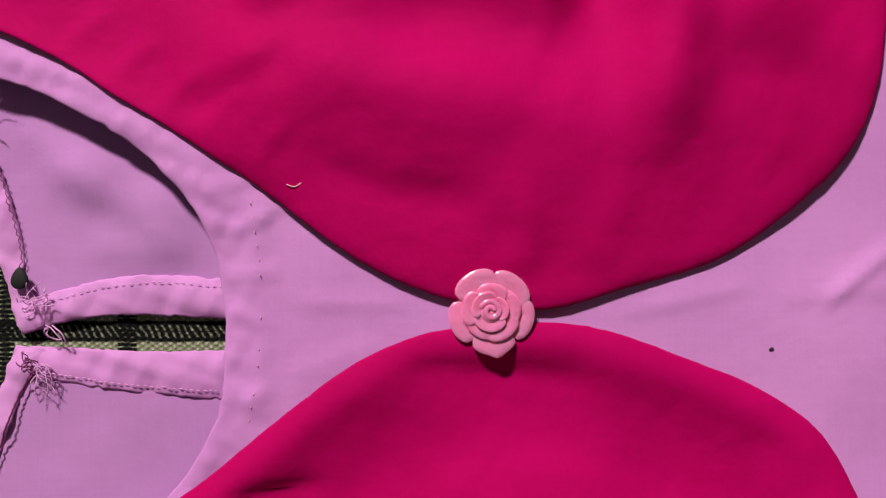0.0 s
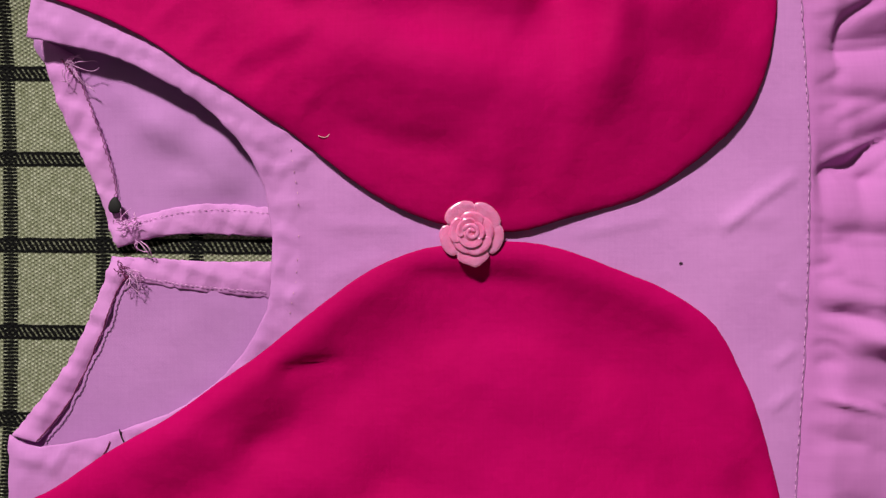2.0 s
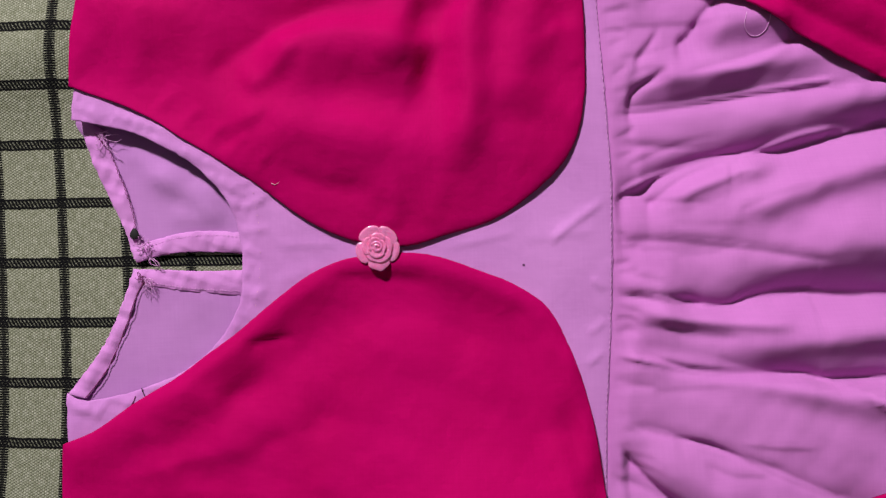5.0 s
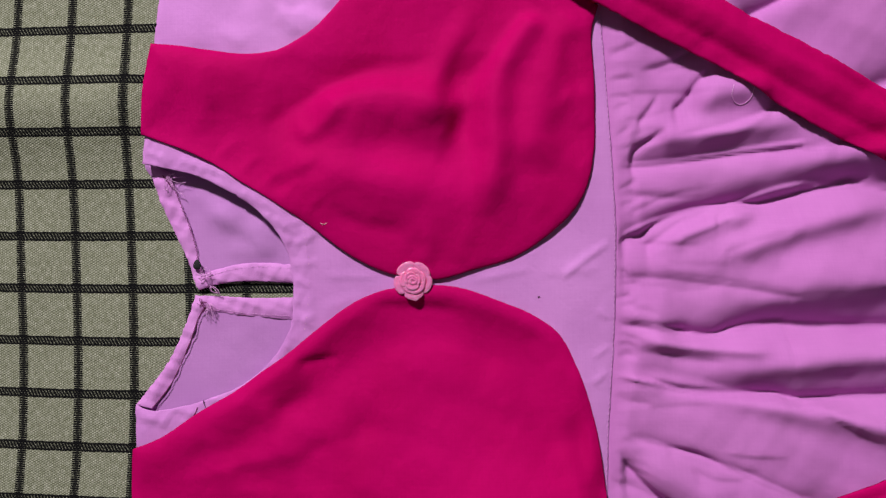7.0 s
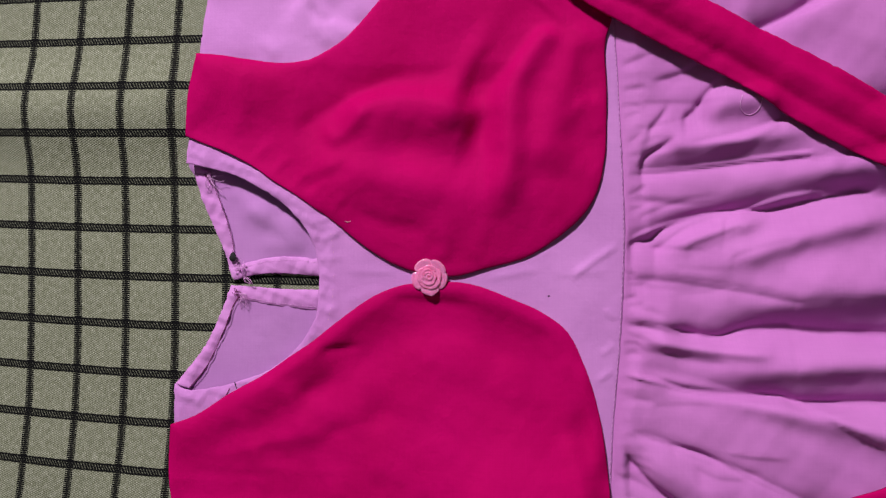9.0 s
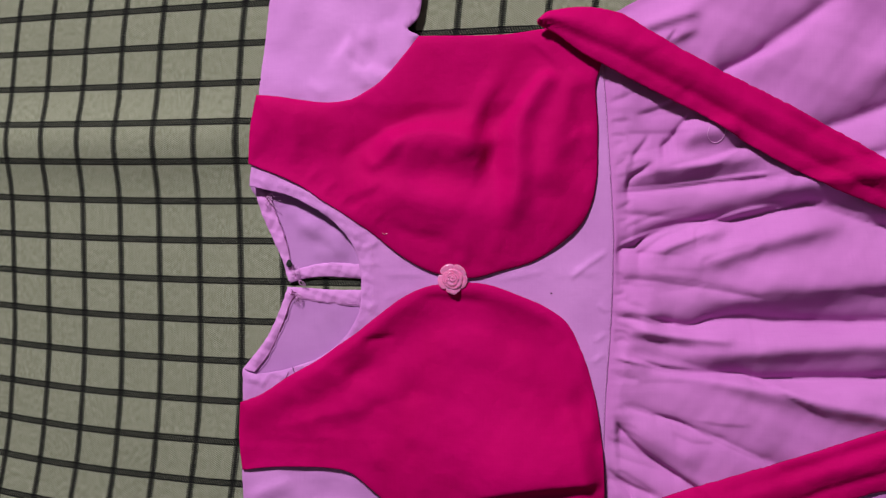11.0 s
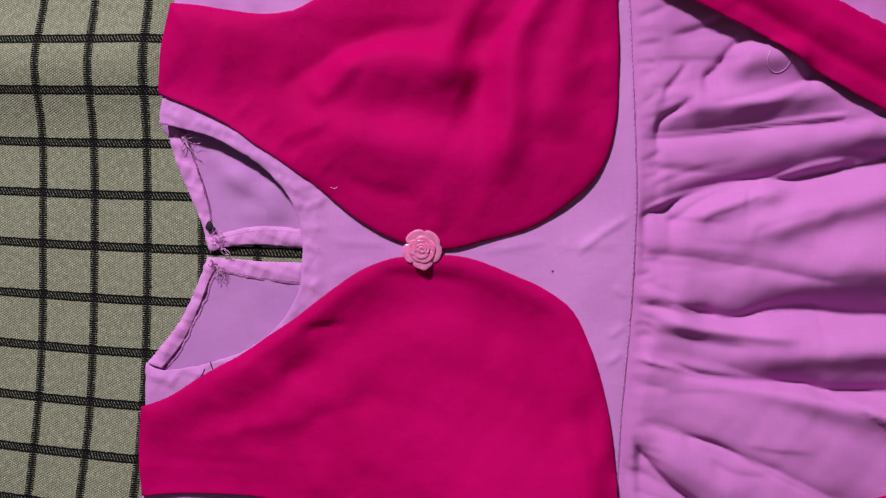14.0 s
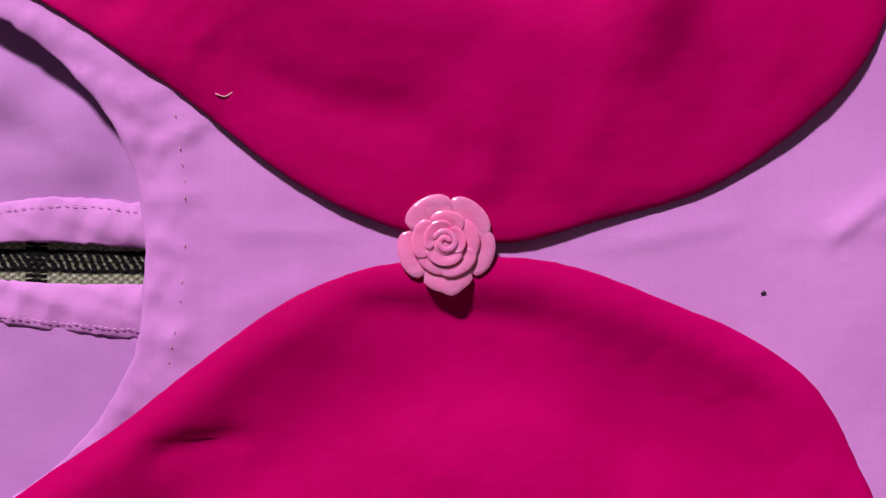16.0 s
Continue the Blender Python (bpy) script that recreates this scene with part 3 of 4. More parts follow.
def lower_height(x, y, d):
    z = panel_base(x, y) + ripple(x, y, 80, 0.35, 2.2) + ripple(x, y, 30, 0.12, 1.5)
    z += 1.0 * np.exp(-((d - 5.0) / 4.0) ** 2) * np.clip((110 + x) / 30, 0, 1) * np.clip((y + 112) / 20, 0, 1)
    z -= 3.6 * np.exp(-((d - 22) / 11) ** 2) * np.clip((y + 100) / 20, 0, 1)
    z -= 5.0 * np.clip((x - 45) / 45, 0, 1) ** 2 * np.clip((y + 130) / 30, 0, 1)
    z += 8.5 * np.exp(-((y + 110) / 36) ** 2) * np.exp(-((x - 30) / 75) ** 2)
    z += crease(x, y, [(-26, -12.5), (-14, -12.4), (-2, -13.2), (12, -14.6), (30, -18)], 2.0, 2.8, 6, (16, 22), 1.2)
    z += crease(x, y, [(-58, -39.4), (-46, -37.4), (-33, -35.8)], 2.0, 1.2, 4, (7, 9))
    z += fold(x, y, (0, -137), (92, -121), 8.6, 26, 4.5, 4, (0.4, 0.14)) + fold(x, y, (92, -128), (30, -150), 3.60, 12, 9)
    lean = 1 / (1 + np.exp((x + 62 - 0.25 * (y + 80)) / 9.0))
    z += lean * 6.0 * np.tanh((y + 96) / 24) * (1 - np.exp(-d / 9))
    z += ridge(x, y, [(-76, -52), (-66, -72), (-60, -92)], 1.1, 6, 5) + ridge(x, y, [(-100, -68), (-94, -84), (-92, -100)], 1.0, 5, 4)
    z += ridge(x, y, [(-60, -86), (-50, -104), (-42, -122)], 1.0, 6, 5) + ridge(x, y, [(-44, -62), (-30, -84), (-22, -108)], 0.8, 9, 6)
    z += ridge(x, y, [(52, -30), (66, -50), (74, -78)], 1.2, 9, 6) + ridge(x, y, [(82, -58), (79, -76), (81, -98)], -1.4, 5, 5)
    z += soft_crease(x, y, [(-70, -64), (-58, -58.5), (-44, -53)], 1.50, 3, 5, (9, 10)) + soft_crease(x, y, [(-36, -66), (-20, -71), (-4, -79)], 1.30, 5, 8, (12, 12))
    z += soft_crease(x, y, [(-60, -86), (-40, -78), (-14, -70)], 1.20, 4, 6) + fold(x, y, (76, -36), (89, -100), 1.60, 8, 4)
    z += soft_crease(x, y, [(20, -44), (44, -38), (66, -46)], 2.00, 8, 9, (20, 12)) + fold(x, y, (-90, -84), (-84, -118), 1.32, 5, 4)
    return lifted(z, y) - 0.5 * np.exp(-d / 0.8)


def back_height(x, y, d):
    z = 1.0 + ripple(x, y, 60, 0.25, 0.9) + fold(x, y, (-100, 34), (-66, 12), 1.8, 7, 3, 3) + fold(x, y, (-92, 16), (-62, 14), 1.1, 6, 2.5, -1)
    z += fold(x, y, (-110, 44), (-78, 30), 1.0, 6, 4) + fold(x, y, (-88, -22), (-80, -48), 0.5, 5, 3) + ridge(x, y, [(-102, 40), (-90, 30), (-86, 18)], 1.3, 4, 6) + ridge(x, y, [(-82, 32), (-72, 26), (-66, 18)], 0.9, 4, 4)
    return z


BACK_UP = [(-129, 57), (-124, 48), (-118, 32), (-111, 17), (-108, 9), (-106, 1), (-103, -3)]
BACK_LOW = [(-106, -6.5), (-109, -16), (-115, -30), (-122, -42), (-131, -53), (-136, -59)]
SLIT_UP = [(-103, -3), (-95, -0.6), (-83, 0.6), (-70, 0.2), (-57, -1)]
SLIT_LOW = [(-57, -8.2), (-77, -8.2), (-93, -7), (-106, -6.5)]
SIDE_UP, SIDE_LOW = [(88, 146), (30, 147), (-19, 148)], [(90, -150), (20, -158), (-30, -160)]

back = outline(BACK_UP, SLIT_UP, [(-57, -1), (-57, -8.2)], SLIT_LOW, BACK_LOW, [(-136, -59), (-136, -121)], LO_ARM[::-1], [(-30, -160), (90, -150)],
               WAIST[::-1], [(88, 146), (-19, 148)], UP_ARM, [(-122, 115), (-129, 57)])
sheet("back_bodice", back, back_height, LILAC_BACK, dress, 3.0, 0.5, (), "wrong side of the lilac back, seen in the neck opening")

WAIST_TUCK = [(x - 5, y) for x, y in WAIST]
front = outline(NECK_UP, NECK_LOW, [(-135, -58), (-135.5, -122)], LO_ARM[::-1], SIDE_LOW[::-1], WAIST[::-1], SIDE_UP, UP_ARM, [(-122, 115), (-128, 58)])
sheet("front_bodice", front, bodice_height, LILAC, dress, 1.6, 0.6, (), "pale lilac cotton front with round neck")

sheet("side_panel", UPPER, upper_height, MAGENTA, dress, 1.8, 0.8, (), "curved magenta cotton panel, softly creased", 0.04)
sheet("side_panel", LOWER, lower_height, MAGENTA, dress, 1.8, 0.8, (), "curved magenta cotton panel with a dart crease", 0.04)


# turned hems of the back neck and of the slit
def hem_height(seed, base=1.7, pucker=0.55):
    def height(x, y, d):
        return base + ripple(x, y, 17, pucker, seed) + ripple(x, y, 7, 0.2, seed + 1) + 0.9 * (1 - np.exp(-d / 1.5))
    return height


hem_up = outline([(-127.5, 60), (-124.5, 48), (-118.5, 32), (-111.5, 17), (-108.3, 9), (-106.5, 1), (-104, -3.5)], [(-104, -3.5), (-99, -2)],
                 [(-99, -2), (-100.5, 4)], [(-104.6, 8), (-104.4, 16), (-108, 29), (-113, 42), (-117, 54)], step=1.2)
sheet("neck_hem", hem_up, hem_height(0.7), LILAC_HEM, dress, 1.2, 0.5, (), "turned lilac neck hem, puckered")
hem_low = outline([(-106, -6), (-109.4, -16), (-115.4, -30), (-122.4, -42), (-131.4, -53), (-136.4, -59)], [(-136.4, -59), (-128, -61)],
                  [(-128, -61), (-118, -48), (-108.5, -28), (-104, -16), (-100, -11)], [(-100, -11), (-99, -7)], step=1.2)
sheet("neck_hem", hem_low, hem_height(2.9), LILAC_HEM, dress, 1.2, 0.5, (), "turned lilac neck hem with dark seam thread")
strip_up = outline([(-103, -3.3), (-95, -0.9), (-83, 0.3), (-70, -0.1), (-56, -1.3)], [(-56, -1.3), (-56.5, 7.6)],
                   [(-56.5, 7.6), (-72, 9.2), (-86, 8.4), (-100, 5)], [(-100, 5), (-103, -3.3)], step=1.2)
sheet("placket", strip_up, hem_height(4.1, 1.4, 0.4), LILAC_HEM, dress, 1.2, 0.5, (), "topstitched lilac binding of the back slit")
strip_low = outline([(-104, -6.2), (-93, -6.7), (-77, -7.9), (-57, -8.0)], [(-57, -8.0), (-58.5, -19)], [(-58.5, -19), (-72, -17.6), (-85, -16), (-99, -13.5)],
                    [(-99, -13.5), (-104, -6.2)], step=1.2)
sheet("placket", strip_low, hem_height(5.3, 1.4, 0.4), LILAC_HEM, dress, 1.2, 0.5, (), "topstitched lilac binding of the back slit")


# sleeves
def sleeve_up_height(x, y, d):
    z = 5.2 + 2.0 * np.clip((142 - y) / 25, 0, 1) + ripple(x, y, 60, 0.5, 0.2) - 2.5 * np.clip((-100 - x) / 20, 0, 1) + fold(x, y, (-66, 150), (-30, 121), 3.0, 3.5, 12, -7, (0.15, 0.3))
    z += fold(x, y, (-60, 130), (-50, 118), 1.0, 2, 4) + fold(x, y, (-90, 122), (-78, 112), 0.8, 4, 2) + fold(x, y, (-40, 160), (-34, 128), 1.5, 9, 6)
    z += ridge(x, y, [(-63.4, 141), (-58, 132), (-48, 128.6)], -2.0, 4, 1.2, (6, 6)) + ridge(x, y, [(-54, 158), (-51.5, 145), (-47, 137)], 1.6, 5, 4)
    return z + 1.5 * np.exp(-((x + 26) / 5) ** 2) * (y > 130)


sleeve_up = outline([(-123, 108), (-121, 122), (-116, 160), (-108, 215)], [(-108, 215), (-60, 228), (-8, 214)], [(-8, 214), (-16, 178), (-19.5, 160), (-26, 153), (-19, 149)],
                    [(-19, 149), (-30, 128), (-46, 112), (-64, 104), (-90, 104), (-123, 108)])
sheet("sleeve", sleeve_up, sleeve_up_height, LILAC, dress, 2.5, 0.6, (), "pale lilac cap sleeve with one soft tuck")


def sleeve_low_height(x, y, d):
    return 5.2 + 2.2 * np.clip((y + 152) / 25, 0, 1) + ripple(x, y, 60, 0.5, 1.9) + fold(x, y, (-134, -142), (-100, -128), 1.6, 3.5, 7, 1) + fold(x, y, (-90, -150), (-52, -146), 1.2, 8, 4)


sleeve_low = outline([(-136, -114), (-100, -112), (-64, -115), (-46, -127), (-30, -150)], [(-30, -150), (-28, -190), (-20, -226)], [(-20, -226), (-70, -236), (-124, -222)],
                     [(-124, -222), (-134, -170), (-136, -114)])
sheet("sleeve", sleeve_low, sleeve_low_height, LILAC, dress, 2.5, 0.6, (), "pale lilac cap sleeve lying flat")


# crisp fold edges and slits of the skirt: line, height, widths of the two flanks, run-in and run-out
FOLD_EDGES = [
    ([(95.6, 0), (118.9, -0.8), (153.2, -5.5), (177.6, -10.1), (192.4, -12.3)], 1.3, 9, 0.9, (6, 20)),
    ([(95.7, -21.8), (109.3, -23.6), (126.7, -27.3), (147.7, -30), (164.6, -29.7)], 2.2, 8, 1, (8, 14)),
    ([(95.8, -47.7), (113.3, -51.3), (130.7, -55.8), (163, -58), (181.7, -60.5), (207.6, -73.4), (231.4, -86.2)], 2.6, 9, 1.1, (10, 30)),
    ([(99.8, -74.5), (117.4, -80.9), (134.7, -84.4), (155.7, -95.5), (189.5, -110.9)], 1.7, 8, 0.9, (8, 14)),
    ([(142.3, -84.7), (159.4, -86.9), (180, -87.8)], 0.7, 5, 0.8, (12, 12)),
    ([(99.1, 51.6), (125.9, 53.3), (154.2, 56.9), (191.1, 60.7), (203, 58.2)], 2.2, 1.1, 9, (8, 8)),
    ([(106.8, 59.3), (131.6, 65.8), (154.1, 67.5), (172.6, 77.7)], 2, 8, 3, (8, 10)),
    ([(96.4, 15.2), (108.9, 22.1), (133.7, 29.9), (154.3, 32.7), (176.6, 39.4), (200.4, 42.1), (220.3, 41), (238.2, 35.2), (256, 27.7)], 2.4, 1.2, 10, (8, 20)),
    ([(127.4, 136.6), (134.9, 146.9)], -1.4, 0.8, 3, (5, 5)),
    ([(159.3, 119.2), (175.9, 125.4), (192.3, 132.5), (212.1, 144)], 2.6, 1.3, 10, (8, 20)),
]


# skirt: gathers run out from the waist seam
def skirt_height(x, y, d):
    out = np.clip((x - 96) / 60, 0, 1)
    z = 9.0 + 1.5 * out + ripple(x, y, 70, 0.6, 0.6) + ripple(x, y, 26, 0.2, 2.6) * out - 6.0 * np.clip((np.abs(y) - 140 - 0.42 * (x - 95)) / 14, 0, 1)
    C = lambda pts, h, dark, bright, fade=(12, 25): crease(x, y, pts, h, dark, bright, fade)
    F = lambda *a: fold(x, y, *a)
    # deep gathers, each a roll above a sharp valley
    z += C([(97.5, 50.8), (126, 52.6), (158, 56), (203, 61), (300, 84)], 6.9, 3.4, 9, (10, 40)) + F((112, 61), (190, 72), 4.2, 7, 5, 0, (0.3, 0.3))
    z += C([(97, 13), (103.5, 17.5), (110, 18.5), (118, 24.2), (133, 29.8), (154, 33), (165, 33), (175, 35), (203, 41.4), (216, 41), (258, 28), (340, 14)], 9.7, 4.8, 8, (5, 60))
    z += F((128, 40), (330, 66), 8.2, 13, 8, 5, (0.4, 0.2))
    z += C([(110, 11.7), (117, 16), (130, 24.5), (150, 31)], 2.5, 2.2, 4, (5, 12)) + F((112, 10), (170, 30), 3.3, 4, 4.5, 2, (0.3, 0.3))
    z += F((130, 1), (245, 34), 5.7, 7, 6, 4, (0.35, 0.4)) + F((160, -3), (300, 16), 3.3, 11, 9, 2)
    z += C([(97, 0.5), (120, -1), (143, -3.5), (172, -9), (188, -11), (258, -7), (330, -4)], 2.3, 3, 6, (8, 60))
    z += C([(114, -25), (124, -26.5), (143, -29.3), (156, -26), (175, -24), (183, -25.4), (216, -27.2), (258, -26.6), (340, -24)], 11.0, 5.8, 9, (20, 60))
    z += F((130, -16), (340, 8), 7.6, 11, 7, -1, (0.35, 0.2)) + C([(94, -21.5), (113, -24), (136, -28.6)], 2.8, 1.8, 5, (6, 10))
    z += F((104, -30), (178, -36), 4.4, 5, 3.6, -2.5, (0.2, 0.3))
    z += C([(97, -47), (110, -49), (127, -54.8), (153, -57.5), (172, -58.2), (185, -61), (216, -61), (258, -60), (340, -56)], 11.0, 5.8, 3.5, (25, 60))
    z += F((124, -48), (340, -34), 7.6, 10, 7, 2, (0.3, 0.2)) + F((96, -48), (300, -92), 4.6, 3.6, 6, 1.5, (0.1, 0.2))
    z += C([(99, -75), (117, -80.4), (143, -89.7), (156, -95), (189, -110.5), (215, -124)], 3.9, 7, 1.8, (9, 20))
    z += C([(96.6, -86.5), (110.6, -102), (124, -112.3), (144, -125.7), (160, -137)], 5.5, 1.5, 9, (5, 14)) + F((104, -88), (150, -112), 2.2, 7, 7)
    z += C([(90.6, -97.2), (110.7, -106), (127, -115.6), (140.4, -124.5)], 2.2, 2.5, 6, (5, 8)) + C([(91, -115), (104, -125), (124, -133.5)], 3.6, 1.8, 5, (4, 6))
    z += C([(91.4, -121), (102.5, -127), (111, -137)], 2.2, 3, 1.2, (4, 4))
    # pulled creases near the sash
    z += C([(108, 95.5), (123, 99.3), (134, 105), (146, 113)], 2.2, 1.2, 6, (10, 8)) + C([(123.6, 76.5), (131, 82), (137.4, 90.7), (145, 97)], 2.8, 1.3, 5, (4, 5))
    z += C([(107, 69.5), (113, 76.5), (120, 85)], 2.1, 1.0, 3, (4, 4)) + C([(122, 64), (152, 70.6), (176, 78.5)], 2.8, 4, 3, (14, 6)) + C([(104, 55), (110, 61), (123, 69)], 3.3, 1.2, 4, (3, 6))
    z += F((132, 79), (176, 83), 5.3, 8, 7, 5) + C([(143.5, 23), (147.5, 28), (153, 31)], 1.6, 1.2, 3, (3, 3))
    z += C([(150, 116), (174, 127), (202, 146), (240, 172)], 6.9, 6, 7, (12, 30)) + C([(200, 80), (218, 86), (236, 92), (257, 99.5), (330, 124)], 8.3, 8, 9, (18, 40))
    z += F((112, 146), (150, 157), 3.3, 5, 2.5) + F((100, 128), (150, 148), 2.8, 7, 3) + F((230, 110), (340, 160), 5.5, 12, 8) + C([(106, 112), (124, 118), (140, 127)], 2.1, 3, 4)
    z += F((230, -40), (400, -75), 5.5, 16, 10) + F((200, -72), (330, -78), 3.5, 10, 9)
    # tucks that start in the seam
    for pts, h, dark, bright in (([(97.5, 20), (101, 17), (105, 12)], 2.0, 1.0, 3), ([(98, 8.5), (101, 6), (103, 2)], 1.8, 0.8, 2.5), ([(97, -4), (103, -4.5), (112, -3)], 1.5, 0.9, 3),
                                 ([(96.5, -16), (102, -14.5), (110, -13)], 1.6, 0.9, 3), ([(96, -27), (103, -30), (112, -32)], 1.5, 1.2, 3), ([(95.5, -40), (102, -38), (109, -40)], 1.8, 1.2, 3),
                                 ([(94.5, -58), (102, -60), (115, -62)], 1.2, 1.5, 3), ([(97.5, 33), (104, 34), (112, 37)], 1.4, 1.0, 3), ([(96.5, 66), (102, 68), (108, 73)], 1.6, 1.0, 3),
                                 ([(95.5, 78), (101, 80), (108, 81)], 1.2, 1.0, 3), ([(94.5, 92), (100, 93), (110, 94)], 1.4, 1.2, 3), ([(94, 104), (100, 106), (112, 110)], 1.5, 1.2, 3),
                                 ([(126, 14), (140, 19), (156, 26)], 1.6, 2, 4), ([(146, 8), (160, 14), (180, 19)], 1.6, 2.5, 4), ([(120, -9), (135, -8), (150, -5)], 0.9, 2, 4),
                                 ([(120, -40), (134, -42), (150, -43)], 1.2, 2, 4), ([(118, -84), (140, -92), (165, -97)], 1.2, 1.5, 4), ([(130, -93), (143, -99), (160, -100)], 1.3, 1.5, 4)):
        z += C(pts, 0.75 * h, dark, bright, (5, 7))
    # many fine creases that die out in the cloth
    rng = random.Random(71)
    for k in range(26):
        y0, x0 = -132 + 262 * (k + rng.random()) / 26, 97 + rng.choice((0, 0, 8, 24, 50, 90)) * rng.random()
        reach = rng.uniform(16, 60)
        tilt = (y0 - 10) / 260 + rng.gauss(0, 0.16)
        pts = [(x0, y0), (x0 + reach * 0.5, y0 + reach * 0.5 * tilt + rng.gauss(0, 1.0)), (x0 + reach, y0 + reach * tilt)]
        z += C(pts, rng.uniform(0.4, 1.1), rng.uniform(0.8, 1.8), rng.uniform(2.5, 6), (5, reach * 0.5))
    for pts, h, left, right, ends in FOLD_EDGES:
        z += ridge(x, y, pts, h, left, right, ends)
    # small gathers at the seam itself
    near = np.exp(-np.clip(x - 94, 0, 999) / 9)
    z += near * (0.22 * np.sin(y * 0.62 + 1.9 * np.sin(y * 0.13)) + 0.16 * np.sin(y * 1.13 + 1.4 * np.sin(y * 0.21))) * np.clip((x - 94) / 4, 0, 1)
    z += C([(95.2, 2.9), (99, 1.8), (104, 0.2)], 1.8, 0.9, 2.5, (2, 3)) + C([(95.3, -11.3), (100, -10.6), (105.2, -9.5)], 1.5, 0.9, 2.5, (2, 3))
    z += C([(98, 40), (103, 42), (110, 46)], 1.2, 0.9, 2.5, (2, 4)) + C([(97, -34), (102, -33), (108, -36)], 1.2, 1.0, 2.5, (2, 4)) + C([(95, 84), (100, 85), (106, 84)], 1.1, 1.0, 2.5, (2, 3))
    seam_rise = np.clip((x - waist_x(y)) / 9.0, 0, 1) ** 0.8
    return 6.0 - 0.8 * np.clip((waist_x(y) - x) / 2, 0, 1) + (np.maximum(z, 1.2) - 6.0) * (0.12 + 0.88 * seam_rise) * (x > waist_x(y) - 0.5)


skirt = outline(WAIST_TUCK, [(86, -152), (200, -205), (440, -285)], [(440, -285), (462, 0), (440, 285)], [(440, 285), (200, 205), (85, 152)], step=2.5)
sheet("skirt", skirt, skirt_height, LILAC_FOLD_SHADED, dress, 2.2, 0.6, (), "gathered lilac cotton skirt with many loose folds", dense=(185, 1.15, 145))


# sashes over the skirt
def sash_height(top, bottom, extra=0.0):
    """Rests on the skirt's folds, bulging along its length, with a pressed crease near its lower edge."""
    def height(x, y, d):
        rest = skirt_height(x, y, d)
        z = np.maximum(13.0 + 0.3 * (rest - 9), rest + 1.3) + extra
        yt = np.interp(x, *zip(*top))
        yb = np.interp(x, *zip(*bottom))
        s = (y - yb) / np.maximum(yt - yb, 1)
        z += 3.0 * np.clip((210 - x) / 80, 0, 1) + 4.2 * np.exp(-((s - 0.64) / 0.30) ** 2) - 1.3 * np.exp(-((s - 0.30) / 0.06) ** 2)
        z += ripple(x, y, 60, 0.5, 0.8) + ripple(x, y, 24, 0.14, 2.1) - 2.4 * np.exp(-((s - 0.80) / 0.10) ** 2) * np.clip((x - 150) / 60, 0, 1)
        return z - 1.0 * np.exp(-d / 1.2)
    return height


SASH_UP_T = [(53, 153), (60, 158), (78, 160), (100, 156), (116, 146), (138, 132), (159, 120), (212, 91), (256, 64), (320, 26), (372, 0)]
SASH_UP_B = [(53, 151), (65, 144), (78, 134), (93, 125), (112, 114), (147, 95), (181, 73), (218, 53), (256, 36), (310, 8), (352, -20)]
sash_up = outline(SASH_UP_T, [(372, 0), (352, -20)], SASH_UP_B[::-1])
sheet("sash", sash_up, sash_height(SASH_UP_T, SASH_UP_B, 1.5), MAGENTA, dress, 2.2, 0.9, (), "long magenta cotton waist sash lying across the skirt")
SASH_LO_T = [(60, -158), (101, -140), (143, -124), (191, -109), (237, -93), (257, -86), (310, -70), (365, -58)]
SASH_LO_B = [(64, -176), (120, -168), (190, -146), (237, -128), (258, -122), (312, -104), (362, -92)]
sash_low = outline(SASH_LO_T, [(365, -58), (362, -92)], SASH_LO_B[::-1])
sheet("sash", sash_low, sash_height(SASH_LO_T, SASH_LO_B), MAGENTA, dress, 2.2, 0.9, (), "long magenta cotton waist sash lying across the skirt")


# ---- seams, stitches and loose threads ----
def seam(name, pts, height, material, gap=1.1, dash=1.7, radius=0.13, wander=0.12, label=""):
    """A row of stitches lying on the cloth below it."""
    rng = random.Random(len(pts) * 13 + int(abs(pts[0][0])))
    line = curve_through(pts, 0.3)
    bm, run, i = bmesh.new(), 0, 0
    n_dash, n_gap = max(2, int(dash / 0.3)), max(1, int(gap / 0.3))
    while i + n_dash < len(line):
        seg = np.array(line[i:i + n_dash + 1:max(1, n_dash // 3)])
        z = height(seg[:, 0], seg[:, 1], np.full(len(seg), 5.0))
        off = rng.uniform(-wander, wander)
        strand(bm, [(p[0] / 1000, (p[1] + off) / 1000, (zz + 0.05 + (0.1 if 0 < k < len(seg) - 1 else 0)) / 1000) for k, (p, zz) in enumerate(zip(seg, z))], radius / 1000, 4)
        i += n_dash + n_gap + rng.randint(0, 1)
    return tagged(part(name, bm, material, dress, label), kind="stuff")


seam("waist_stitching", [(91.6, 124), (94, 95), (95.8, 60), (97.2, 25), (96.7, 0), (95.2, -35), (92.2, -74), (90.7, -114), (90.3, -146)],
     bodice_height, THREAD_PINK, 0.9, 1.6, label="row of pink waist stitches")
seam("slit_stitching", [(-99, 3.2), (-86, 6.6), (-72, 7.4), (-58, 6.0)], hem_height(4.1, 1.4, 0.4), THREAD_PINK, 0.6, 1.0, 0.11, label="pink topstitching")
seam("slit_stitching", [(-97, -12.2), (-85, -14.4), (-72, -15.9), (-60, -17.0)], hem_height(5.3, 1.4, 0.4), THREAD_PINK, 0.5, 0.9, 0.11, label="pink topstitching")
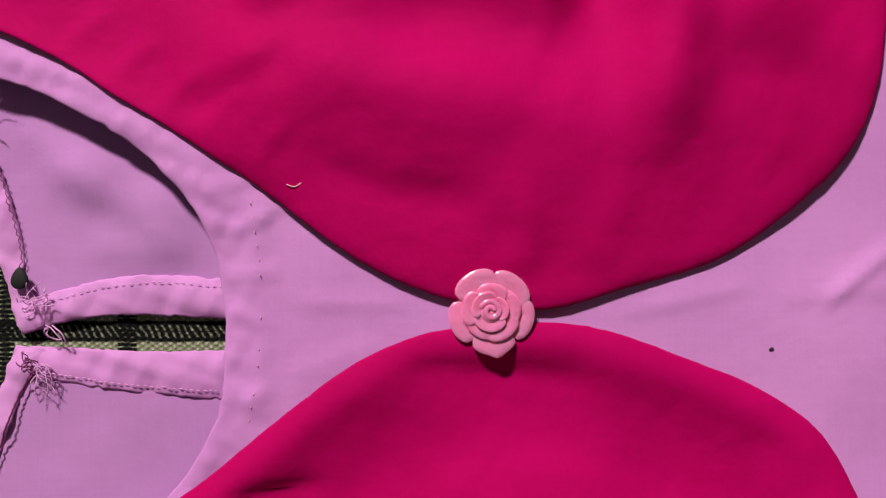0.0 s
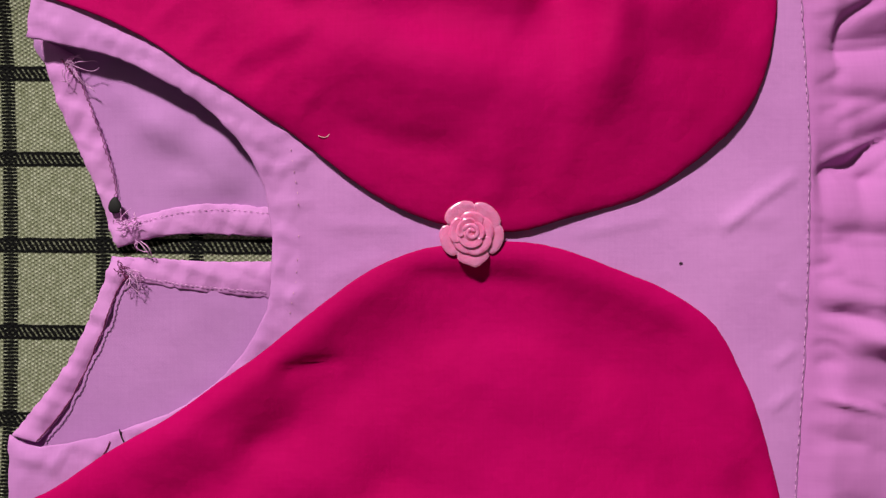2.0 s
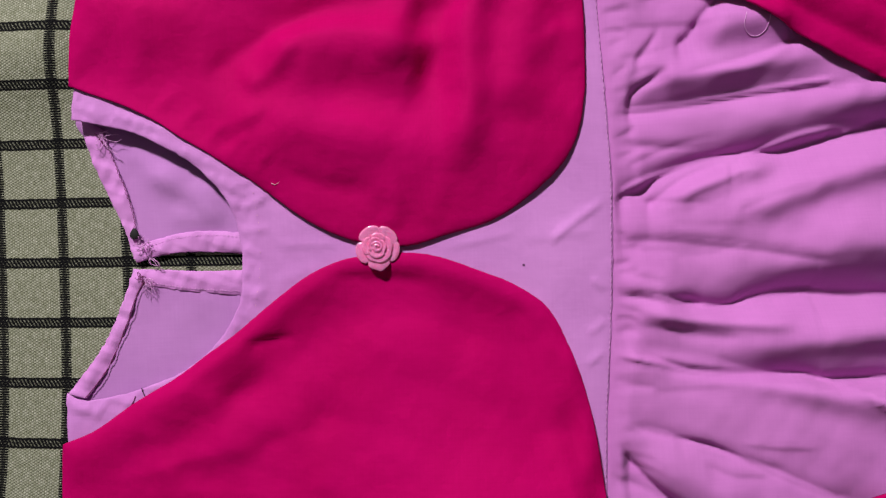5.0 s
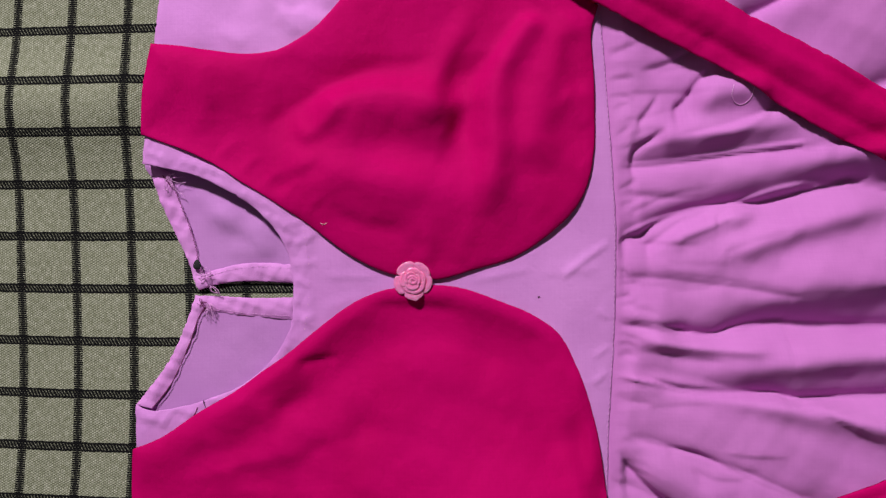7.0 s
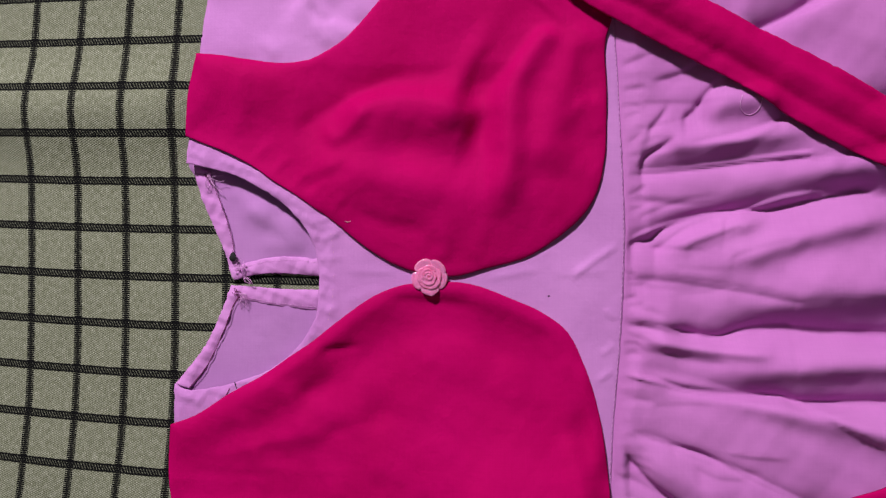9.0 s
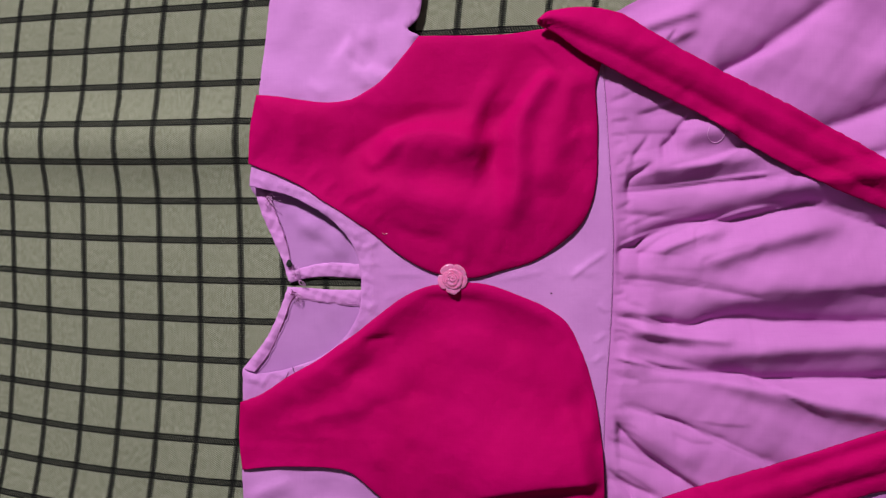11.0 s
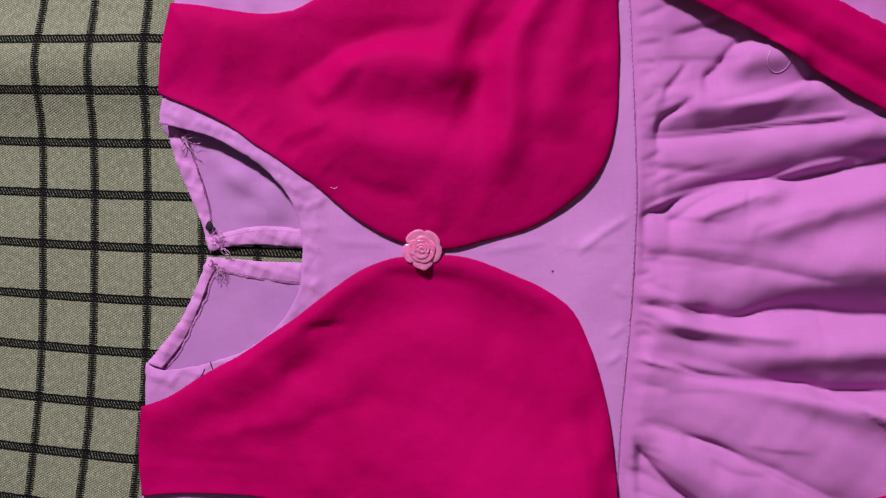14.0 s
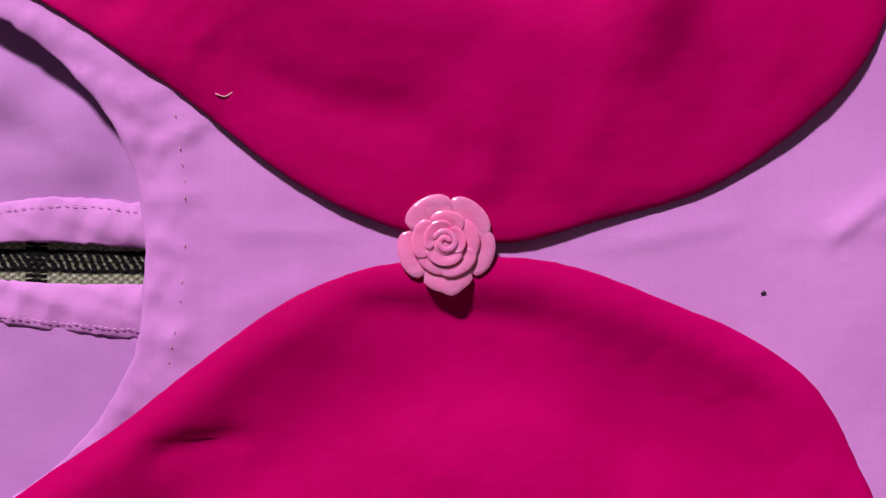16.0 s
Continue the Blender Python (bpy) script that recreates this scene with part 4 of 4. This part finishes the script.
seam("facing_stitching", [(-51, 24), (-49, 7), (-50, -13), (-52, -24)], bodice_height, THREAD_PALE, 2.4, 0.6, 0.1, 0.3, label="sparse catch stitches of the facing")


def overcast(name, pts, height, material, radius, swing, pitch, label):
    """A zigzag of thread over a raw edge."""
    rng = random.Random(5 + len(pts))
    line = curve_through(pts, pitch)
    bm = bmesh.new()
    path = []
    for k, (x, y) in enumerate(line):
        s = swing * (1 if k % 2 else -1) * rng.uniform(0.5, 1.2)
        path.append((x + s, y + 0.3 * s))
    a = np.array(path)
    z = height(a[:, 0], a[:, 1], np.full(len(a), 3.0))
    strand(bm, [(p[0] / 1000, p[1] / 1000, (q + 0.25 + 0.2 * (k % 2)) / 1000) for k, (p, q) in enumerate(zip(path, z))], radius / 1000, 4)
    return part(name, bm, material, dress, label)


overcast("seam_line", [(-100, -11.5), (-104, -16.5), (-108.4, -28), (-118, -48), (-128, -60.5)], hem_height(2.9), THREAD_PLUM, 0.22, 0.16, 0.8, "dark plum line for overlock thread and corner shade")
overcast("seam_line", [(-116.5, 52), (-113, 42), (-108, 29), (-104.5, 16), (-104.6, 9.5)], hem_height(0.7), THREAD_PLUM, 0.13, 0.35, 0.9, "loose plum overlock thread")


def loose(name, material, centre, count, reach, radius, z, seed, label, drift=(0, 0)):
    """A tuft of frayed thread ends."""
    rng = random.Random(seed)
    bm = bmesh.new()
    for _ in range(count):
        a = rng.uniform(0, 2 * math.pi)
        x, y = centre[0] + rng.uniform(-1, 1), centre[1] + rng.uniform(-1, 1)
        pts, turn = [], rng.uniform(-0.5, 0.5)
        for k in range(9):
            pts.append((x / 1000, y / 1000, (z + 0.3 + 0.7 * math.sin(k * 0.8 + a)) / 1000))
            x += math.cos(a) * reach / 8 + drift[0] / 8
            y += math.sin(a) * reach / 8 + drift[1] / 8
            a += turn + rng.uniform(-0.25, 0.25)
        strand(bm, pts, radius / 1000, 4)
    return tagged(part(name, bm, material, dress, label), kind="stuff")


loose("thread_tuft", THREAD_PINK, (-99.5, -11), 14, 4.0, 0.13, 3.6, 3, "frayed pink thread ends at the slit", (1, -3))
loose("thread_tuft", THREAD_PLUM, (-102, -10.5), 9, 3.2, 0.14, 3.6, 4, "frayed plum thread ends at the slit")
loose("thread_tuft", THREAD_PINK, (-101, 3.5), 14, 4.5, 0.12, 3.9, 8, "frayed pink thread ends at the slit", (1, 0.5))
loose("thread_tuft", THREAD_PINK, (-116, 50), 11, 7.0, 0.12, 4.2, 12, "tangled loose pink threads at the shoulder", (2, -2))
loose("thread_tuft", THREAD_PINK, (-97, -2), 4, 4.0, 0.16, 3.8, 15, "frayed pink thread ends at the slit", (2.5, -1.5))


def single(name, pts, material, radius, label, height):
    bm = bmesh.new()
    line = np.array(curve_through(pts, 0.5))
    z = height(line[:, 0], line[:, 1], np.full(len(line), 5.0))
    strand(bm, [(p[0] / 1000, p[1] / 1000, (q + radius) / 1000) for p, q in zip(line, z)], radius / 1000, 5)
    return tagged(part(name, bm, material, None), label, "thread")


single("lint_thread", [(-42.6, 27.6), (-40.8, 27.0), (-39.2, 28.0), (-38.4, 29.8)], THREAD_PALE, 0.14, "short pale curled lint thread on magenta cloth", upper_height)
single("lint_thread", [(152, 88), (151, 83), (153.5, 79.5), (157, 79), (160, 81.5), (161.5, 87), (163, 91)], THREAD_PINK, 0.16, "fine pink loop of thread on the skirt", skirt_height)
single("lint_thread", [(67, 85), (67.3, 86.5)], THREAD_PALE, 0.13, "tiny pale lint fibre on magenta cloth", upper_height)
single("dark_stitch", [(-100.5, -60), (-101.4, -58), (-101.6, -56)], THREAD_DARK, 0.22, "short dark thread end on the neck band", bodice_height)
single("dark_stitch", [(-108, -66), (-105.5, -62), (-104.5, -59.5)], THREAD_PLUM, 0.2, "short plum thread on the neck band", bodice_height)
# Dark zigzag standing in for deep shade where front and hem meet.
overcast("seam_line", [(-120, 52.5), (-117.5, 49.5), (-115.5, 46.5)], hem_height(0.7), THREAD_PLUM, 0.25, 0.3, 0.6, "dark plum line for overlock thread and corner shade")
single("lint_speck", [(60.0, -9.9), (60.5, -9.6), (60.9, -9.7)], THREAD_DARK, 0.3, "tiny dark fleck on the lilac bodice", bodice_height)


# Flattened near-black teardrop at the end of the slit.
bm = bmesh.new()
bmesh.ops.create_uvsphere(bm, u_segments=20, v_segments=12, radius=1.0)
for v in bm.verts:
    x, y, z = v.co
    v.co = ((-104.0 + 1.9 * x * (1 - 0.35 * y)) / 1000, (9.0 + 2.5 * y) / 1000, (3.6 + 0.9 * z) / 1000)
part("black_spot", bm, BLACK, dress, "small black teardrop-shaped spot at the slit")


# ---- rose button ----
def petal(bm, angle, spread, r0, r1, z0, z1, lip, dent=0.0, rows=9, cols=13, skew=0.0, point=0.0):
    """A cupped petal between radii r0 and r1 (mm) with a rolled lip and a real thickness."""
    grid = []
    for layer in (0, 1):
        for a in range(rows + 1):
            t = a / rows
            for c in range(cols + 1):
                s = 2 * c / cols - 1
                wide = spread * (0.85 + 0.15 * t) * (1 - 0.06 * t ** 4)
                shape = (1 - abs(s) ** 3.0) ** 0.5 * 0.24 + 0.76 - dent * math.exp(-(s / 0.25) ** 2) + point * math.exp(-((s - 0.1) / 0.22) ** 2)
                r = r0 + (r1 * shape - r0) * t
                ang = angle + s * wide + skew * t
                z = z0 + (z1 - z0) * t ** 0.8 - lip * max(0, t - 0.72) ** 2 * 12 + 0.35 * (1 - s * s) * t + 0.25 * s * skew * 3
                if layer:
                    z -= 0.9 * (1 - 0.45 * t)
                grid.append(bm.verts.new((r * math.cos(ang) / 1000, r * math.sin(ang) / 1000, z / 1000)))
    w, n = cols + 1, (rows + 1) * (cols + 1)
    for a in range(rows):
        for c in range(cols):
            k = a * w + c
            bm.faces.new([grid[i] for i in (k, k + 1, k + w + 1, k + w)][::-1])
            bm.faces.new([grid[i + n] for i in (k, k + 1, k + w + 1, k + w)])
    ring = [c for c in range(w)] + [a * w + cols for a in range(1, rows + 1)] + [rows * w + c for c in range(cols - 1, -1, -1)] + [a * w for a in range(rows - 1, 0, -1)]
    for p, q in zip(ring, ring[1:] + ring[:1]):
        bm.faces.new((grid[p], grid[q], grid[q + n], grid[p + n]))


rose = new("rose_button")
rose.parent = dress
rose["label"] = "glossy pink resin rose button"
rose.matrix_basis = pose(0.0006, -0.0004, 0.0087, 0, 0, 4) @ Matrix.Diagonal((1, 1, 0.5, 1))
bm = bmesh.new()
bmesh.ops.create_cone(bm, cap_ends=True, segments=40, radius1=0.0066, radius2=0.0072, depth=0.0026, matrix=Matrix.Translation((0, 0, 0.0013)))
part("base", bm, RESIN, rose)
# outer ring: angles follow the moulded flower, the lowest petal is pointed
for ang, spread, r1, z1, point, dent in ((110, 0.74, 9.3, 5.0, 0.0, 0.0), (38, 0.74, 9.3, 4.6, 0.0, 0.0), (-26, 0.68, 9.3, 4.4, 0.0, 0.0),
                                         (-96, 0.72, 9.2, 4.8, 0.09, 0.0), (-170, 0.72, 9.2, 4.2, 0.0, 0.0)):
    bm = bmesh.new()
    petal(bm, math.radians(ang), spread, 2.5, r1, 3.2, z1, 0.7, dent, skew=0.10, point=point)
    part("petal", bm, RESIN, rose)
for ang, spread, r1, z1 in ((158, 0.85, 6.4, 6.1), (72, 0.80, 5.9, 6.3), (-2, 0.82, 6.3, 5.7), (-72, 0.86, 6.6, 6.0), (-138, 0.80, 6.2, 5.6)):
    bm = bmesh.new()
    petal(bm, math.radians(ang), spread, 1.6, r1, 4.0, z1, 0.5, 0.0, skew=0.16)
    part("petal", bm, RESIN, rose)
for ang, spread, r1, z1 in ((120, 1.25, 4.3, 6.9), (-5, 1.05, 3.7, 7.2), (-118, 1.3, 4.4, 6.7)):
    bm = bmesh.new()
    petal(bm, math.radians(ang), spread, 1.2, r1, 4.8, z1, 0.35, 0.0, skew=0.25)
    part("petal", bm, RESIN, rose)
# coiled heart
bm = bmesh.new()
coil = []
for k in range(46):
    a = k / 45 * 1.45 * 2 * math.pi
    r = 0.55 + 1.7 * k / 45
    coil.append((r * math.cos(a) / 1000, r * math.sin(a) / 1000, (7.0 - 0.5 * k / 45) / 1000))
strand(bm, coil, 0.00055, 8)
bmesh.ops.create_cone(bm, cap_ends=True, segments=24, radius1=0.003, radius2=0.0022, depth=0.0034, matrix=Matrix.Translation((0, 0, 0.0048)))
part("heart", bm, RESIN, rose, "coiled heart of the rose")
